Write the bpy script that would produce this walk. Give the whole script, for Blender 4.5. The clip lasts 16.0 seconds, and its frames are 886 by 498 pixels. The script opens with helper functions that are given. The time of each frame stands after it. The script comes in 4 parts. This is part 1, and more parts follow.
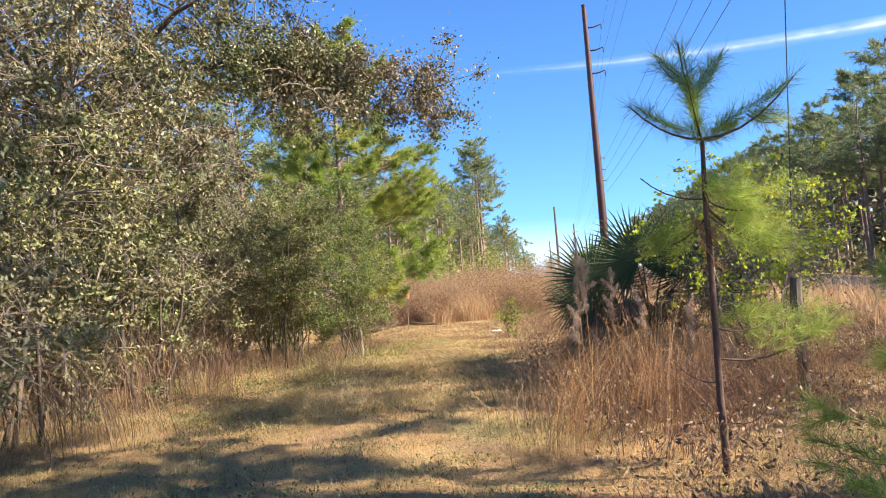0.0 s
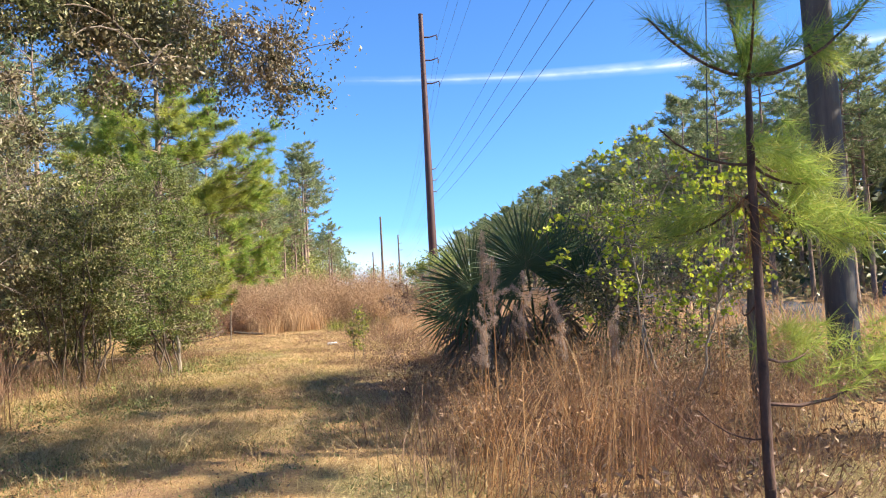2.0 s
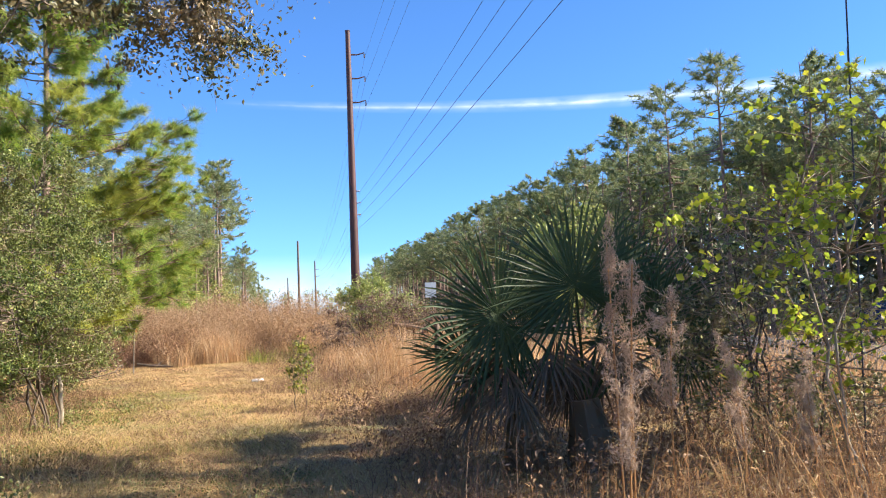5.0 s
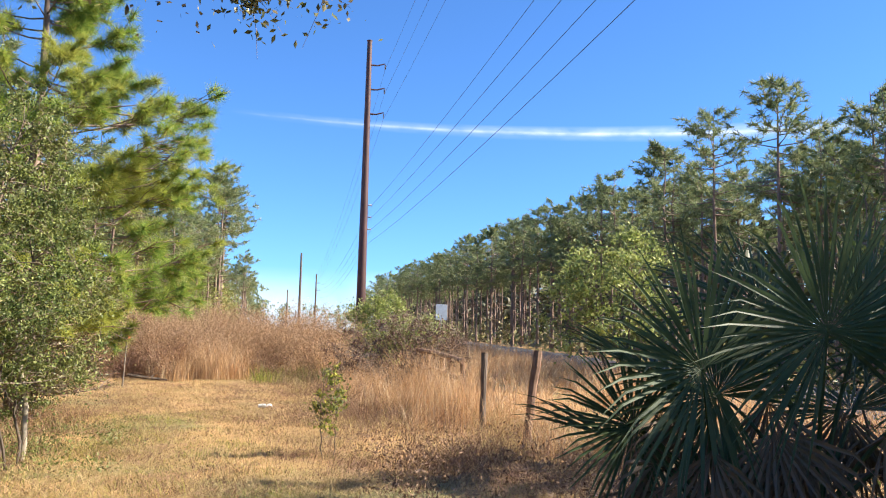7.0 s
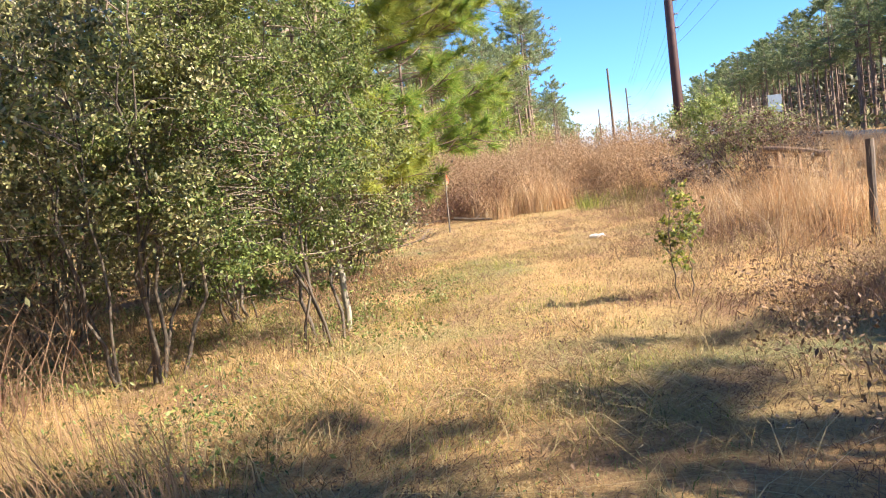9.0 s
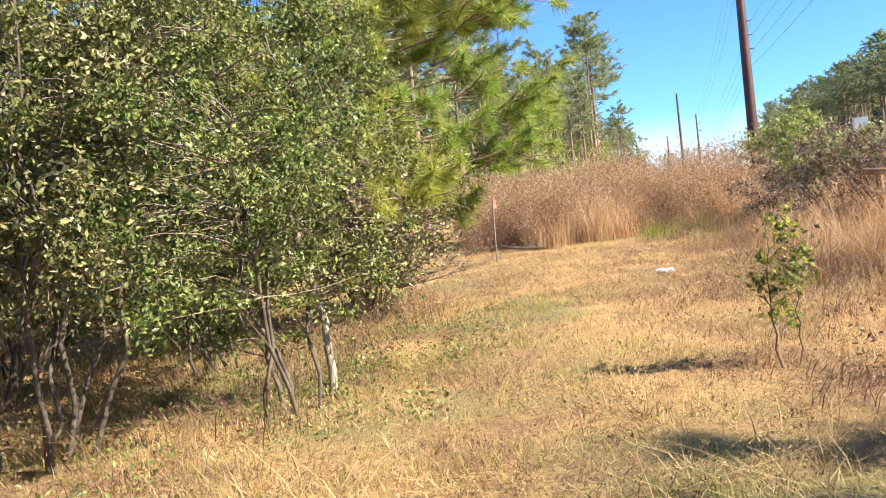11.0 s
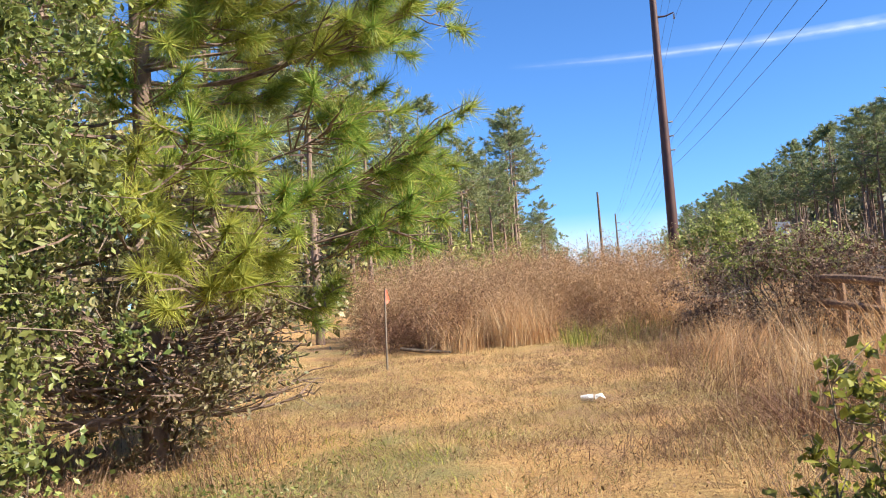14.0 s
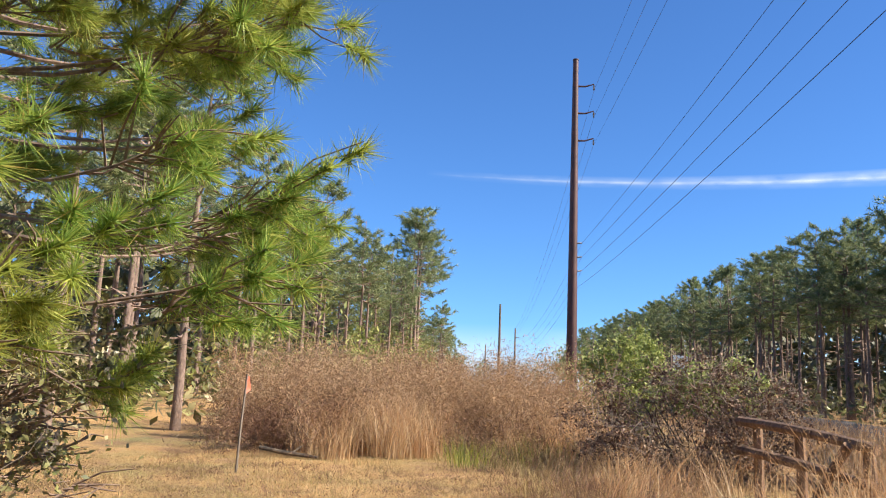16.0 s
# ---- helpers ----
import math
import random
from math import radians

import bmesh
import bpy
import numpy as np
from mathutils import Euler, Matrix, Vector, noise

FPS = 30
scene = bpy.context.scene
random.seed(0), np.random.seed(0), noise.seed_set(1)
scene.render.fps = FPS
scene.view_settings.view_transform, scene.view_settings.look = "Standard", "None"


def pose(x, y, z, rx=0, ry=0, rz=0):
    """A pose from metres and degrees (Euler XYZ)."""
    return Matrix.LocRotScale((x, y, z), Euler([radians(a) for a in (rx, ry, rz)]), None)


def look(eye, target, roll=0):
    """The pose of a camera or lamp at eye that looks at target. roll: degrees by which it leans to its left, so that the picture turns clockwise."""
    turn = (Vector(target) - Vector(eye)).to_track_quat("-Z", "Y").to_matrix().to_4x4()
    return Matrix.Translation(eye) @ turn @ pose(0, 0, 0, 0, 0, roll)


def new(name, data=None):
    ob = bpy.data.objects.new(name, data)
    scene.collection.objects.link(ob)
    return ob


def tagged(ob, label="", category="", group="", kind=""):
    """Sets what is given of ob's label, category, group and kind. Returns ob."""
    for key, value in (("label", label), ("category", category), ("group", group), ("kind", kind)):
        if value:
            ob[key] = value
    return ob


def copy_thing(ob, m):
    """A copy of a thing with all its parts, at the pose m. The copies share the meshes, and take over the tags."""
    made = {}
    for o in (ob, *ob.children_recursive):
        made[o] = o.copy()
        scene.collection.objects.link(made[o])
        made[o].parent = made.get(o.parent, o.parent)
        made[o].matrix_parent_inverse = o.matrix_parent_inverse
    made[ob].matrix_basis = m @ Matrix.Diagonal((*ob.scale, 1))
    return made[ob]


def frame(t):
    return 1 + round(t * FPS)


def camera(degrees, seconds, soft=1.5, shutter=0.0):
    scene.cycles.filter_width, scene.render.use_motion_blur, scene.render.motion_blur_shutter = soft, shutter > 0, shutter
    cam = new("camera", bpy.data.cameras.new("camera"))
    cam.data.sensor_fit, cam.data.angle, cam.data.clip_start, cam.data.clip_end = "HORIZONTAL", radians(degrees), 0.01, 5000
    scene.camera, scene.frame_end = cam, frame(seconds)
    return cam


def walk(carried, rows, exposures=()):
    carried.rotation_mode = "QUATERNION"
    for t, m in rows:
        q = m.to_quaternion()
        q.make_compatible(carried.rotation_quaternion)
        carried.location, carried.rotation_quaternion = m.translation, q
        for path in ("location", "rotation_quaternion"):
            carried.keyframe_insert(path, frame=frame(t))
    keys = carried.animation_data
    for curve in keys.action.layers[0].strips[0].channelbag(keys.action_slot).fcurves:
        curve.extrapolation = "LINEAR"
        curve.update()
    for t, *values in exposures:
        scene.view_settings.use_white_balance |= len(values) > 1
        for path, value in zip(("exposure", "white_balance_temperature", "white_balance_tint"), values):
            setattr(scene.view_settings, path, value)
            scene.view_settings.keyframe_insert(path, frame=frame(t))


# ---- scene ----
cam = camera(56.0, 16.0, soft=1.1)
PATH = [
    (0, (-0.057, 0.255, 1.054), (0.112, 2.244, 1.189), -4.5),
    (0.5, (-0.093, 0.816, 1.025), (0.264, 2.78, 1.154), -4.4),
    (1, (-0.201, 1.335, 1.017), (0.286, 3.264, 1.222), -3.5),
    (1.5, (-0.203, 1.931, 1.016), (0.3, 3.858, 1.191), -3.2),
    (2, (-0.253, 2.465, 1.077), (0.336, 4.372, 1.208), -3.1),
    (2.5, (-0.298, 2.988, 1.08), (0.276, 4.898, 1.237), -3.5),
    (3, (-0.241, 3.522, 1.103), (0.357, 5.426, 1.23), -3.9),
    (3.5, (-0.282, 4.129, 1.11), (0.38, 6.008, 1.278), -3.8),
    (4, (-0.187, 4.689, 1.135), (0.585, 6.525, 1.316), -3.7),
    (4.5, (-0.176, 5.168, 1.193), (0.641, 6.982, 1.399), -2.9),
    (4.7, (-0.134, 5.398, 1.159), (0.657, 7.226, 1.343), -3.0),
    (6.8, (0.074, 8.293, 1.327), (0.89, 10.104, 1.561), 0.8),
    (7, (0.093, 8.479, 1.32), (0.871, 10.305, 1.562), 1.3),
    (7.5, (0.188, 8.971, 1.326), (0.893, 10.838, 1.443), 1.0),
    (8, (0.179, 9.408, 1.309), (0.577, 11.367, 1.241), 0.6),
    (8.5, (0.311, 9.944, 1.318), (0.463, 11.923, 1.066), -4.1),
    (9, (0.451, 10.449, 1.351), (0.488, 12.443, 1.204), -7.0),
    (9.2, (0.484, 10.658, 1.333), (0.466, 12.657, 1.263), -7.2),
    (11.3, (1.004, 12.882, 1.271), (0.853, 14.875, 1.205), -6.0),
    (11.5, (1.09, 13.122, 1.269), (0.882, 15.11, 1.189), -6.4),
    (12, (1.175, 13.613, 1.24), (0.944, 15.594, 1.089), -7.6),
    (12.5, (1.244, 14.146, 1.251), (1.065, 16.131, 1.087), -8.5),
    (13, (1.33, 14.7, 1.255), (1.184, 16.69, 1.112), -9.3),
    (13.5, (1.38, 15.2, 1.295), (1.43, 17.198, 1.236), -6.4),
    (14, (1.44, 15.678, 1.349), (1.536, 17.671, 1.478), -4.1),
    (14.5, (1.529, 16.139, 1.339), (1.634, 18.128, 1.522), -1.8),
    (15, (1.677, 16.769, 1.35), (1.97, 18.721, 1.672), -0.7),
    (15.5, (1.653, 17.068, 1.387), (1.982, 18.999, 1.79), 1.6),
    (16, (1.802, 17.433, 1.388), (2.125, 19.373, 1.75), 2.5),
]
walk(cam, [(t, look(eye, target, roll)) for t, eye, target, roll in PATH],
     exposures=((0, 1.55), (4.7, 1.55), (7.0, 1.5), (8.5, 1.75), (13.0, 1.48), (14.2, 1.28), (16.0, 1.17)))

# ---- light ----
SUN_BEARING, SUN_HEIGHT = 113.0, 37.0
world = bpy.data.worlds.new("sky")
scene.world = world
world.use_nodes = True
wn = world.node_tree.nodes
sky = wn.new("ShaderNodeTexSky")
sky.sky_type, sky.sun_disc = "NISHITA", False
sky.sun_elevation, sky.sun_rotation = radians(SUN_HEIGHT), radians(SUN_BEARING)
sky.altitude, sky.air_density, sky.dust_density, sky.ozone_density = 800, 1.0, 0.1, 6.0
tint = wn.new("ShaderNodeMix")
tint.data_type, tint.blend_type = "RGBA", "MULTIPLY"
tint.inputs[0].default_value, tint.inputs[7].default_value = 1.0, (0.64, 0.92, 1.20, 1)
world.node_tree.links.new(sky.outputs[0], tint.inputs[6])
world.node_tree.links.new(tint.outputs[2], wn["Background"].inputs[0])
wn["Background"].inputs[1].default_value = 0.076
sun = new("sun", bpy.data.lights.new("sun", "SUN"))
sun.data.energy, sun.data.angle, sun.data.color = 5.0, radians(0.6), (1.0, 0.90, 0.76)
_b, _e = radians(SUN_BEARING), radians(SUN_HEIGHT)
SUN_WAY = Vector((math.sin(_b) * math.cos(_e), math.cos(_b) * math.cos(_e), math.sin(_e)))
sun.matrix_world = look(SUN_WAY * 100, (0, 0, 0))

# ---- plan: the cleared strip runs at a slant, the ground climbs along it ----
ALONG = np.array([0.216, 0.976])
rng = np.random.default_rng(7)


def ground(x, y):
    """Height of the ground."""
    x, y = np.asarray(x, float), np.asarray(y, float)
    s = x * ALONG[0] + y * ALONG[1]
    z = np.interp(s, [-60, 0, 8, 17, 25, 32, 50, 80, 150, 250, 500, 3000],
                  [-1.6, -0.36, -0.12, -0.0, 0.10, 0.32, 0.95, 2.0, 4.0, 6.0, 9.0, 9.0])
    z = z + 0.025 * np.sin(1.7 * x + 0.9 * y) * np.sin(0.8 * y - 0.6 * x) + 0.015 * np.sin(4.1 * x + 1) * np.sin(3.3 * y)
    return z


def trail_mid(y):
    return np.interp(y, [-10, 4, 12, 18, 25, 32, 60], [-1.0, -0.9, 0.0, 1.1, 2.3, 3.6, 9.5])


def trail_half(y):
    return np.interp(y, [-10, 4, 12, 18, 25, 31, 33], [2.2, 2.1, 1.9, 1.8, 1.9, 1.6, 0.3])


# ---- materials ----
def material(name, rough=0.8):
    m = bpy.data.materials.new(name)
    m.use_nodes = True
    b = m.node_tree.nodes["Principled BSDF"]
    b.inputs["Roughness"].default_value = rough
    return m, m.node_tree, b


def ramp(tree, fac, stops):
    r = tree.nodes.new("ShaderNodeValToRGB")
    els = r.color_ramp.elements
    while len(els) < len(stops):
        els.new(0.5)
    for e, (p, c) in zip(els, stops):
        e.position, e.color = p, (*c, 1)
    tree.links.new(fac, r.inputs[0])
    return r.outputs[0]


def noise_of(tree, scale, detail=4, rough=0.6, kind="Object"):
    co = tree.nodes.new("ShaderNodeTexCoord")
    n = tree.nodes.new("ShaderNodeTexNoise")
    n.inputs["Scale"].default_value, n.inputs["Detail"].default_value = scale, detail
    n.inputs["Roughness"].default_value = rough
    tree.links.new(co.outputs[kind], n.inputs["Vector"])
    return n.outputs["Fac"]


def mixed(tree, fac, a, b, blend="MIX"):
    n = tree.nodes.new("ShaderNodeMix")
    n.data_type, n.blend_type = "RGBA", blend
    for sock, v in ((n.inputs[0], fac), (n.inputs[6], a), (n.inputs[7], b)):
        if isinstance(v, (int, float)):
            sock.default_value = v
        elif isinstance(v, tuple):
            sock.default_value = (*v, 1)
        else:
            tree.links.new(v, sock)
    return n.outputs[2]


def bumped(tree, b, fac, strength=0.5, distance=0.02):
    n = tree.nodes.new("ShaderNodeBump")
    n.inputs["Strength"].default_value, n.inputs["Distance"].default_value = strength, distance
    tree.links.new(fac, n.inputs["Height"])
    tree.links.new(n.outputs[0], b.inputs["Normal"])


def leafy(name, stops, patch=None, patch_scale=0.6, thru=0.35, rough=0.55, gloss=0.3):
    """Thin leaves, blades or needles: colour by piece, patches over the place, some light let through."""
    m, t, b = material(name, rough)
    geo = t.nodes.new("ShaderNodeNewGeometry")
    col = ramp(t, geo.outputs["Random Per Island"], stops)
    if patch:
        f = ramp(t, noise_of(t, patch_scale, 3), [(0.42, (0, 0, 0)), (0.62, (1, 1, 1))])
        col = mixed(t, f, col, mixed(t, 0.75, col, patch))
    t.links.new(col, b.inputs["Base Color"])
    b.inputs["Specular IOR Level"].default_value = gloss
    tr = t.nodes.new("ShaderNodeBsdfTranslucent")
    t.links.new(col, tr.inputs[0])
    mx = t.nodes.new("ShaderNodeMixShader")
    mx.inputs[0].default_value = thru
    t.links.new(b.outputs[0], mx.inputs[1])
    t.links.new(tr.outputs[0], mx.inputs[2])
    t.links.new(mx.outputs[0], t.nodes["Material Output"].inputs[0])
    return m


def barky(name, dark, light, scale=6, stretch=0.25, rough=0.9):
    m, t, b = material(name, rough)
    co = t.nodes.new("ShaderNodeTexCoord")
    mp = t.nodes.new("ShaderNodeMapping")
    mp.inputs["Scale"].default_value = (scale, scale, scale * stretch)
    n = t.nodes.new("ShaderNodeTexNoise")
    n.inputs["Scale"].default_value, n.inputs["Detail"].default_value, n.inputs["Roughness"].default_value = 2.0, 6, 0.7
    t.links.new(co.outputs["Object"], mp.inputs[0])
    t.links.new(mp.outputs[0], n.inputs["Vector"])
    t.links.new(mixed(t, ramp(t, noise_of(t, 1.3, 3), [(0.35, (0, 0, 0)), (0.7, (1, 1, 1))]),
                      ramp(t, n.outputs["Fac"], [(0.3, dark), (0.7, light)]),
                      ramp(t, n.outputs["Fac"], [(0.3, tuple(0.7 * v for v in dark)), (0.7, tuple(0.8 * v for v in light))])),
                b.inputs["Base Color"])
    bumped(t, b, n.outputs["Fac"], 0.7, 0.02)
    return m


def make_ground_material():
    m, t, b = material("dry_ground", 0.95)
    fine = noise_of(t, 26, 8, 0.8)
    wide = noise_of(t, 0.35, 4)
    straw = ramp(t, fine, [(0.30, (0.10, 0.055, 0.022)), (0.47, (0.42, 0.24, 0.09)), (0.68, (0.62, 0.41, 0.17))])
    green = ramp(t, fine, [(0.3, (0.08, 0.075, 0.03)), (0.65, (0.26, 0.25, 0.09))])
    litter = ramp(t, fine, [(0.3, (0.11, 0.055, 0.03)), (0.65, (0.36, 0.21, 0.11))])
    c = mixed(t, ramp(t, wide, [(0.47, (0, 0, 0)), (0.66, (1, 1, 1))]), straw, green)
    c = mixed(t, ramp(t, noise_of(t, 0.8, 5), [(0.5, (0, 0, 0)), (0.68, (1, 1, 1))]), c, litter)
    t.links.new(c, b.inputs["Base Color"])
    bumped(t, b, fine, 0.8, 0.05)
    return m


M_GROUND = make_ground_material()
M_STRAW = leafy("mown_dry_grass", [(0.0, (0.15, 0.09, 0.045)), (0.35, (0.45, 0.31, 0.15)), (0.75, (0.70, 0.53, 0.29)), (1.0, (0.34, 0.33, 0.11))],
                patch=(0.34, 0.25, 0.11), patch_scale=0.8, thru=0.25, gloss=0.1)
M_SEDGE = leafy("dry_broomsedge", [(0.0, (0.26, 0.12, 0.05)), (0.4, (0.46, 0.24, 0.10)), (0.75, (0.62, 0.38, 0.17)), (1.0, (0.68, 0.50, 0.28))],
                patch=(0.34, 0.20, 0.12), patch_scale=0.5, thru=0.35, gloss=0.1)
M_PALESEDGE = leafy("pale_tan_broomsedge", [(0.0, (0.36, 0.22, 0.115)), (0.45, (0.55, 0.37, 0.20)), (0.8, (0.68, 0.50, 0.30)), (1.0, (0.74, 0.61, 0.42))],
                    patch=(0.52, 0.29, 0.14), patch_scale=0.9, thru=0.4, gloss=0.1)
M_WEED = leafy("dead_weeds", [(0.0, (0.10, 0.062, 0.042)), (0.5, (0.25, 0.155, 0.10)), (0.85, (0.42, 0.29, 0.19)), (1.0, (0.24, 0.22, 0.09))],
               patch=(0.22, 0.12, 0.08), patch_scale=0.5, thru=0.25, gloss=0.08)
M_FENNEL = leafy("brown_dog_fennel", [(0.0, (0.33, 0.215, 0.125)), (0.5, (0.41, 0.28, 0.165)), (1.0, (0.50, 0.36, 0.22))],
                 patch=(0.36, 0.21, 0.12), patch_scale=0.25, thru=0.35, gloss=0.05)
M_PLUME = leafy("fluffy_plume", [(0.0, (0.38, 0.27, 0.20)), (1.0, (0.62, 0.49, 0.37))], thru=0.35)
M_YAUPON = leafy("small_olive_leaves", [(0.0, (0.045, 0.06, 0.02)), (0.45, (0.19, 0.205, 0.066)), (0.8, (0.37, 0.36, 0.135)), (1.0, (0.52, 0.43, 0.25))],
                 patch=(0.20, 0.16, 0.10), patch_scale=0.55, thru=0.2, rough=0.4)
M_MYRTLE = leafy("fresh_green_leaves", [(0.0, (0.035, 0.06, 0.018)), (0.5, (0.13, 0.185, 0.048)), (1.0, (0.31, 0.35, 0.10))],
                 patch=(0.20, 0.19, 0.06), patch_scale=0.7, thru=0.25, rough=0.4)
M_OAK = leafy("live_oak_leaves", [(0.0, (0.04, 0.055, 0.02)), (0.5, (0.125, 0.145, 0.05)), (0.85, (0.23, 0.235, 0.10)), (1.0, (0.36, 0.31, 0.18))],
              patch=(0.24, 0.17, 0.11), patch_scale=0.6, thru=0.18, rough=0.4)
M_YELLOW = leafy("yellow_green_leaves", [(0.0, (0.20, 0.28, 0.03)), (0.6, (0.42, 0.50, 0.05)), (1.0, (0.62, 0.58, 0.06))], thru=0.5)
M_NEEDLE = leafy("pine_needles", [(0.0, (0.11, 0.19, 0.035)), (0.55, (0.27, 0.41, 0.075)), (0.92, (0.48, 0.52, 0.11)), (1.0, (0.56, 0.38, 0.14))],
                 patch=(0.46, 0.45, 0.10), patch_scale=0.6, thru=0.5, rough=0.45)
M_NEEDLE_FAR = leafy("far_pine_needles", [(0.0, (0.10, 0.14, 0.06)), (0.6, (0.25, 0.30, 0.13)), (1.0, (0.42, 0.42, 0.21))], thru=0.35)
# foliage tone darkened: the shade between the trunks is put into the colour
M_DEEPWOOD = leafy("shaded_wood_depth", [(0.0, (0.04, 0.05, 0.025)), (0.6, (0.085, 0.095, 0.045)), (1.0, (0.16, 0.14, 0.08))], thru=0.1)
M_DEADNEEDLE = leafy("dead_pine_needles", [(0.0, (0.25, 0.12, 0.05)), (1.0, (0.48, 0.26, 0.11))], thru=0.3)
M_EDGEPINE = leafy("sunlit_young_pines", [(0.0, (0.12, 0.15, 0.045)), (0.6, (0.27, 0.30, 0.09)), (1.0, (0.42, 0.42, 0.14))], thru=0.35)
M_SAPLEAF = leafy("sapling_leaves", [(0.0, (0.09, 0.11, 0.03)), (0.6, (0.24, 0.26, 0.06)), (1.0, (0.52, 0.50, 0.08))], thru=0.4)
M_LIGHTLEAF = leafy("light_green_leaves", [(0.0, (0.14, 0.19, 0.05)), (0.5, (0.30, 0.35, 0.10)), (1.0, (0.46, 0.48, 0.17))], thru=0.4)
M_BRAMBLE = leafy("bramble_stems", [(0.0, (0.07, 0.04, 0.028)), (0.6, (0.20, 0.115, 0.075)), (1.0, (0.36, 0.25, 0.16))], thru=0.15)
M_LITTER = leafy("leaf_litter", [(0.0, (0.11, 0.06, 0.035)), (0.5, (0.26, 0.155, 0.085)), (1.0, (0.42, 0.28, 0.17))], thru=0.15)
M_PALM = leafy("palmetto_blades", [(0.0, (0.03, 0.055, 0.03)), (0.7, (0.085, 0.125, 0.055)), (1.0, (0.22, 0.27, 0.06))], thru=0.4, rough=0.5)
M_PALMDRY = leafy("dry_palm_fronds", [(0.0, (0.07, 0.05, 0.032)), (0.8, (0.22, 0.165, 0.11)), (1.0, (0.42, 0.34, 0.23))], thru=0.2)
M_BARK = barky("grey_brown_bark", (0.045, 0.032, 0.025), (0.18, 0.14, 0.10))
M_PALEBARK = barky("pale_smooth_bark", (0.20, 0.16, 0.11), (0.50, 0.43, 0.32))
M_SAPBARK = barky("dark_red_pine_bark", (0.04, 0.022, 0.016), (0.17, 0.09, 0.06), 9, 0.4)
M_PINEBARK = barky("pine_bark", (0.10, 0.06, 0.045), (0.36, 0.26, 0.20), 5, 0.4)
M_TWIG = barky("grey_twigs", (0.10, 0.075, 0.055), (0.36, 0.28, 0.21), 8)
M_STEEL = barky("weathering_steel", (0.05, 0.02, 0.018), (0.115, 0.045, 0.035), 1.2, 0.15, 0.6)
M_GREYPOLE = barky("grey_weathered_pole", (0.045, 0.04, 0.038), (0.14, 0.125, 0.11), 2.5, 0.12, 0.75)
M_POST = barky("weathered_fence_wood", (0.06, 0.045, 0.035), (0.25, 0.19, 0.14), 7, 0.2)
M_POSTRED = barky("brown_fence_wood", (0.09, 0.05, 0.03), (0.33, 0.20, 0.12), 7, 0.2)


def plain(name, col, rough=0.5, metal=0.0):
    m, t, b = material(name, rough)
    t.links.new(ramp(t, noise_of(t, 6, 4), [(0.3, tuple(0.8 * c for c in col)), (0.7, col)]), b.inputs["Base Color"])
    b.inputs["Metallic"].default_value = metal
    return m


M_WIRE = plain("dark_cable", (0.05, 0.05, 0.06), 0.5, 0.3)
M_PAPER = plain("white_paper", (0.82, 0.82, 0.80), 0.7)
M_FLAG = plain("orange_flagging", (0.85, 0.16, 0.08), 0.6)
M_STAKE = plain("grey_stake", (0.22, 0.18, 0.14), 0.8)
M_SIGN = plain("sign_sheet_back", (0.30, 0.36, 0.45), 0.45, 0.3)
M_GALV = plain("galvanised_steel", (0.42, 0.43, 0.44), 0.5, 0.6)
M_ASPHALT = plain("asphalt", (0.085, 0.085, 0.09), 0.85)
M_CAR = plain("blue_car_paint", (0.02, 0.05, 0.20), 0.25, 0.4)
M_GLASS = plain("dark_car_glass", (0.02, 0.025, 0.03), 0.08)
M_TYRE = plain("tyre_rubber", (0.02, 0.02, 0.02), 0.8)
M_PORCELAIN = plain("grey_insulator", (0.22, 0.20, 0.19), 0.35)


def cloud_material(name, stretch, soft, glow=0.55):
    m = bpy.data.materials.new(name)
    m.use_nodes = True
    t = m.node_tree
    t.nodes.remove(t.nodes["Principled BSDF"])
    co = t.nodes.new("ShaderNodeTexCoord")
    mp = t.nodes.new("ShaderNodeMapping")
    mp.inputs["Scale"].default_value = stretch
    n = t.nodes.new("ShaderNodeTexNoise")
    n.inputs["Scale"].default_value, n.inputs["Detail"].default_value = 1.0, 5
    t.links.new(co.outputs["UV"], mp.inputs[0])
    t.links.new(mp.outputs[0], n.inputs["Vector"])
    sep = t.nodes.new("ShaderNodeSeparateXYZ")
    t.links.new(co.outputs["UV"], sep.inputs[0])
    across = ramp(t, sep.outputs[1], soft)
    ends = ramp(t, sep.outputs[0], [(0.0, (0, 0, 0)), (0.2, (0.45, 0.45, 0.45)), (0.6, (1, 1, 1)), (1.0, (0.6, 0.6, 0.6))])
    grain = ramp(t, n.outputs["Fac"], [(0.25, (0.15, 0.15, 0.15)), (0.65, (1, 1, 1))])
    f = mixed(t, 1.0, mixed(t, 1.0, across, ends, "MULTIPLY"), grain, "MULTIPLY")
    em, tr, mx = t.nodes.new("ShaderNodeEmission"), t.nodes.new("ShaderNodeBsdfTransparent"), t.nodes.new("ShaderNodeMixShader")
    em.inputs[0].default_value, em.inputs[1].default_value = (0.86, 0.93, 1.0, 1), glow
    t.links.new(f, mx.inputs[0])
    t.links.new(tr.outputs[0], mx.inputs[1])
    t.links.new(em.outputs[0], mx.inputs[2])
    t.links.new(mx.outputs[0], t.nodes["Material Output"].inputs[0])
    return m


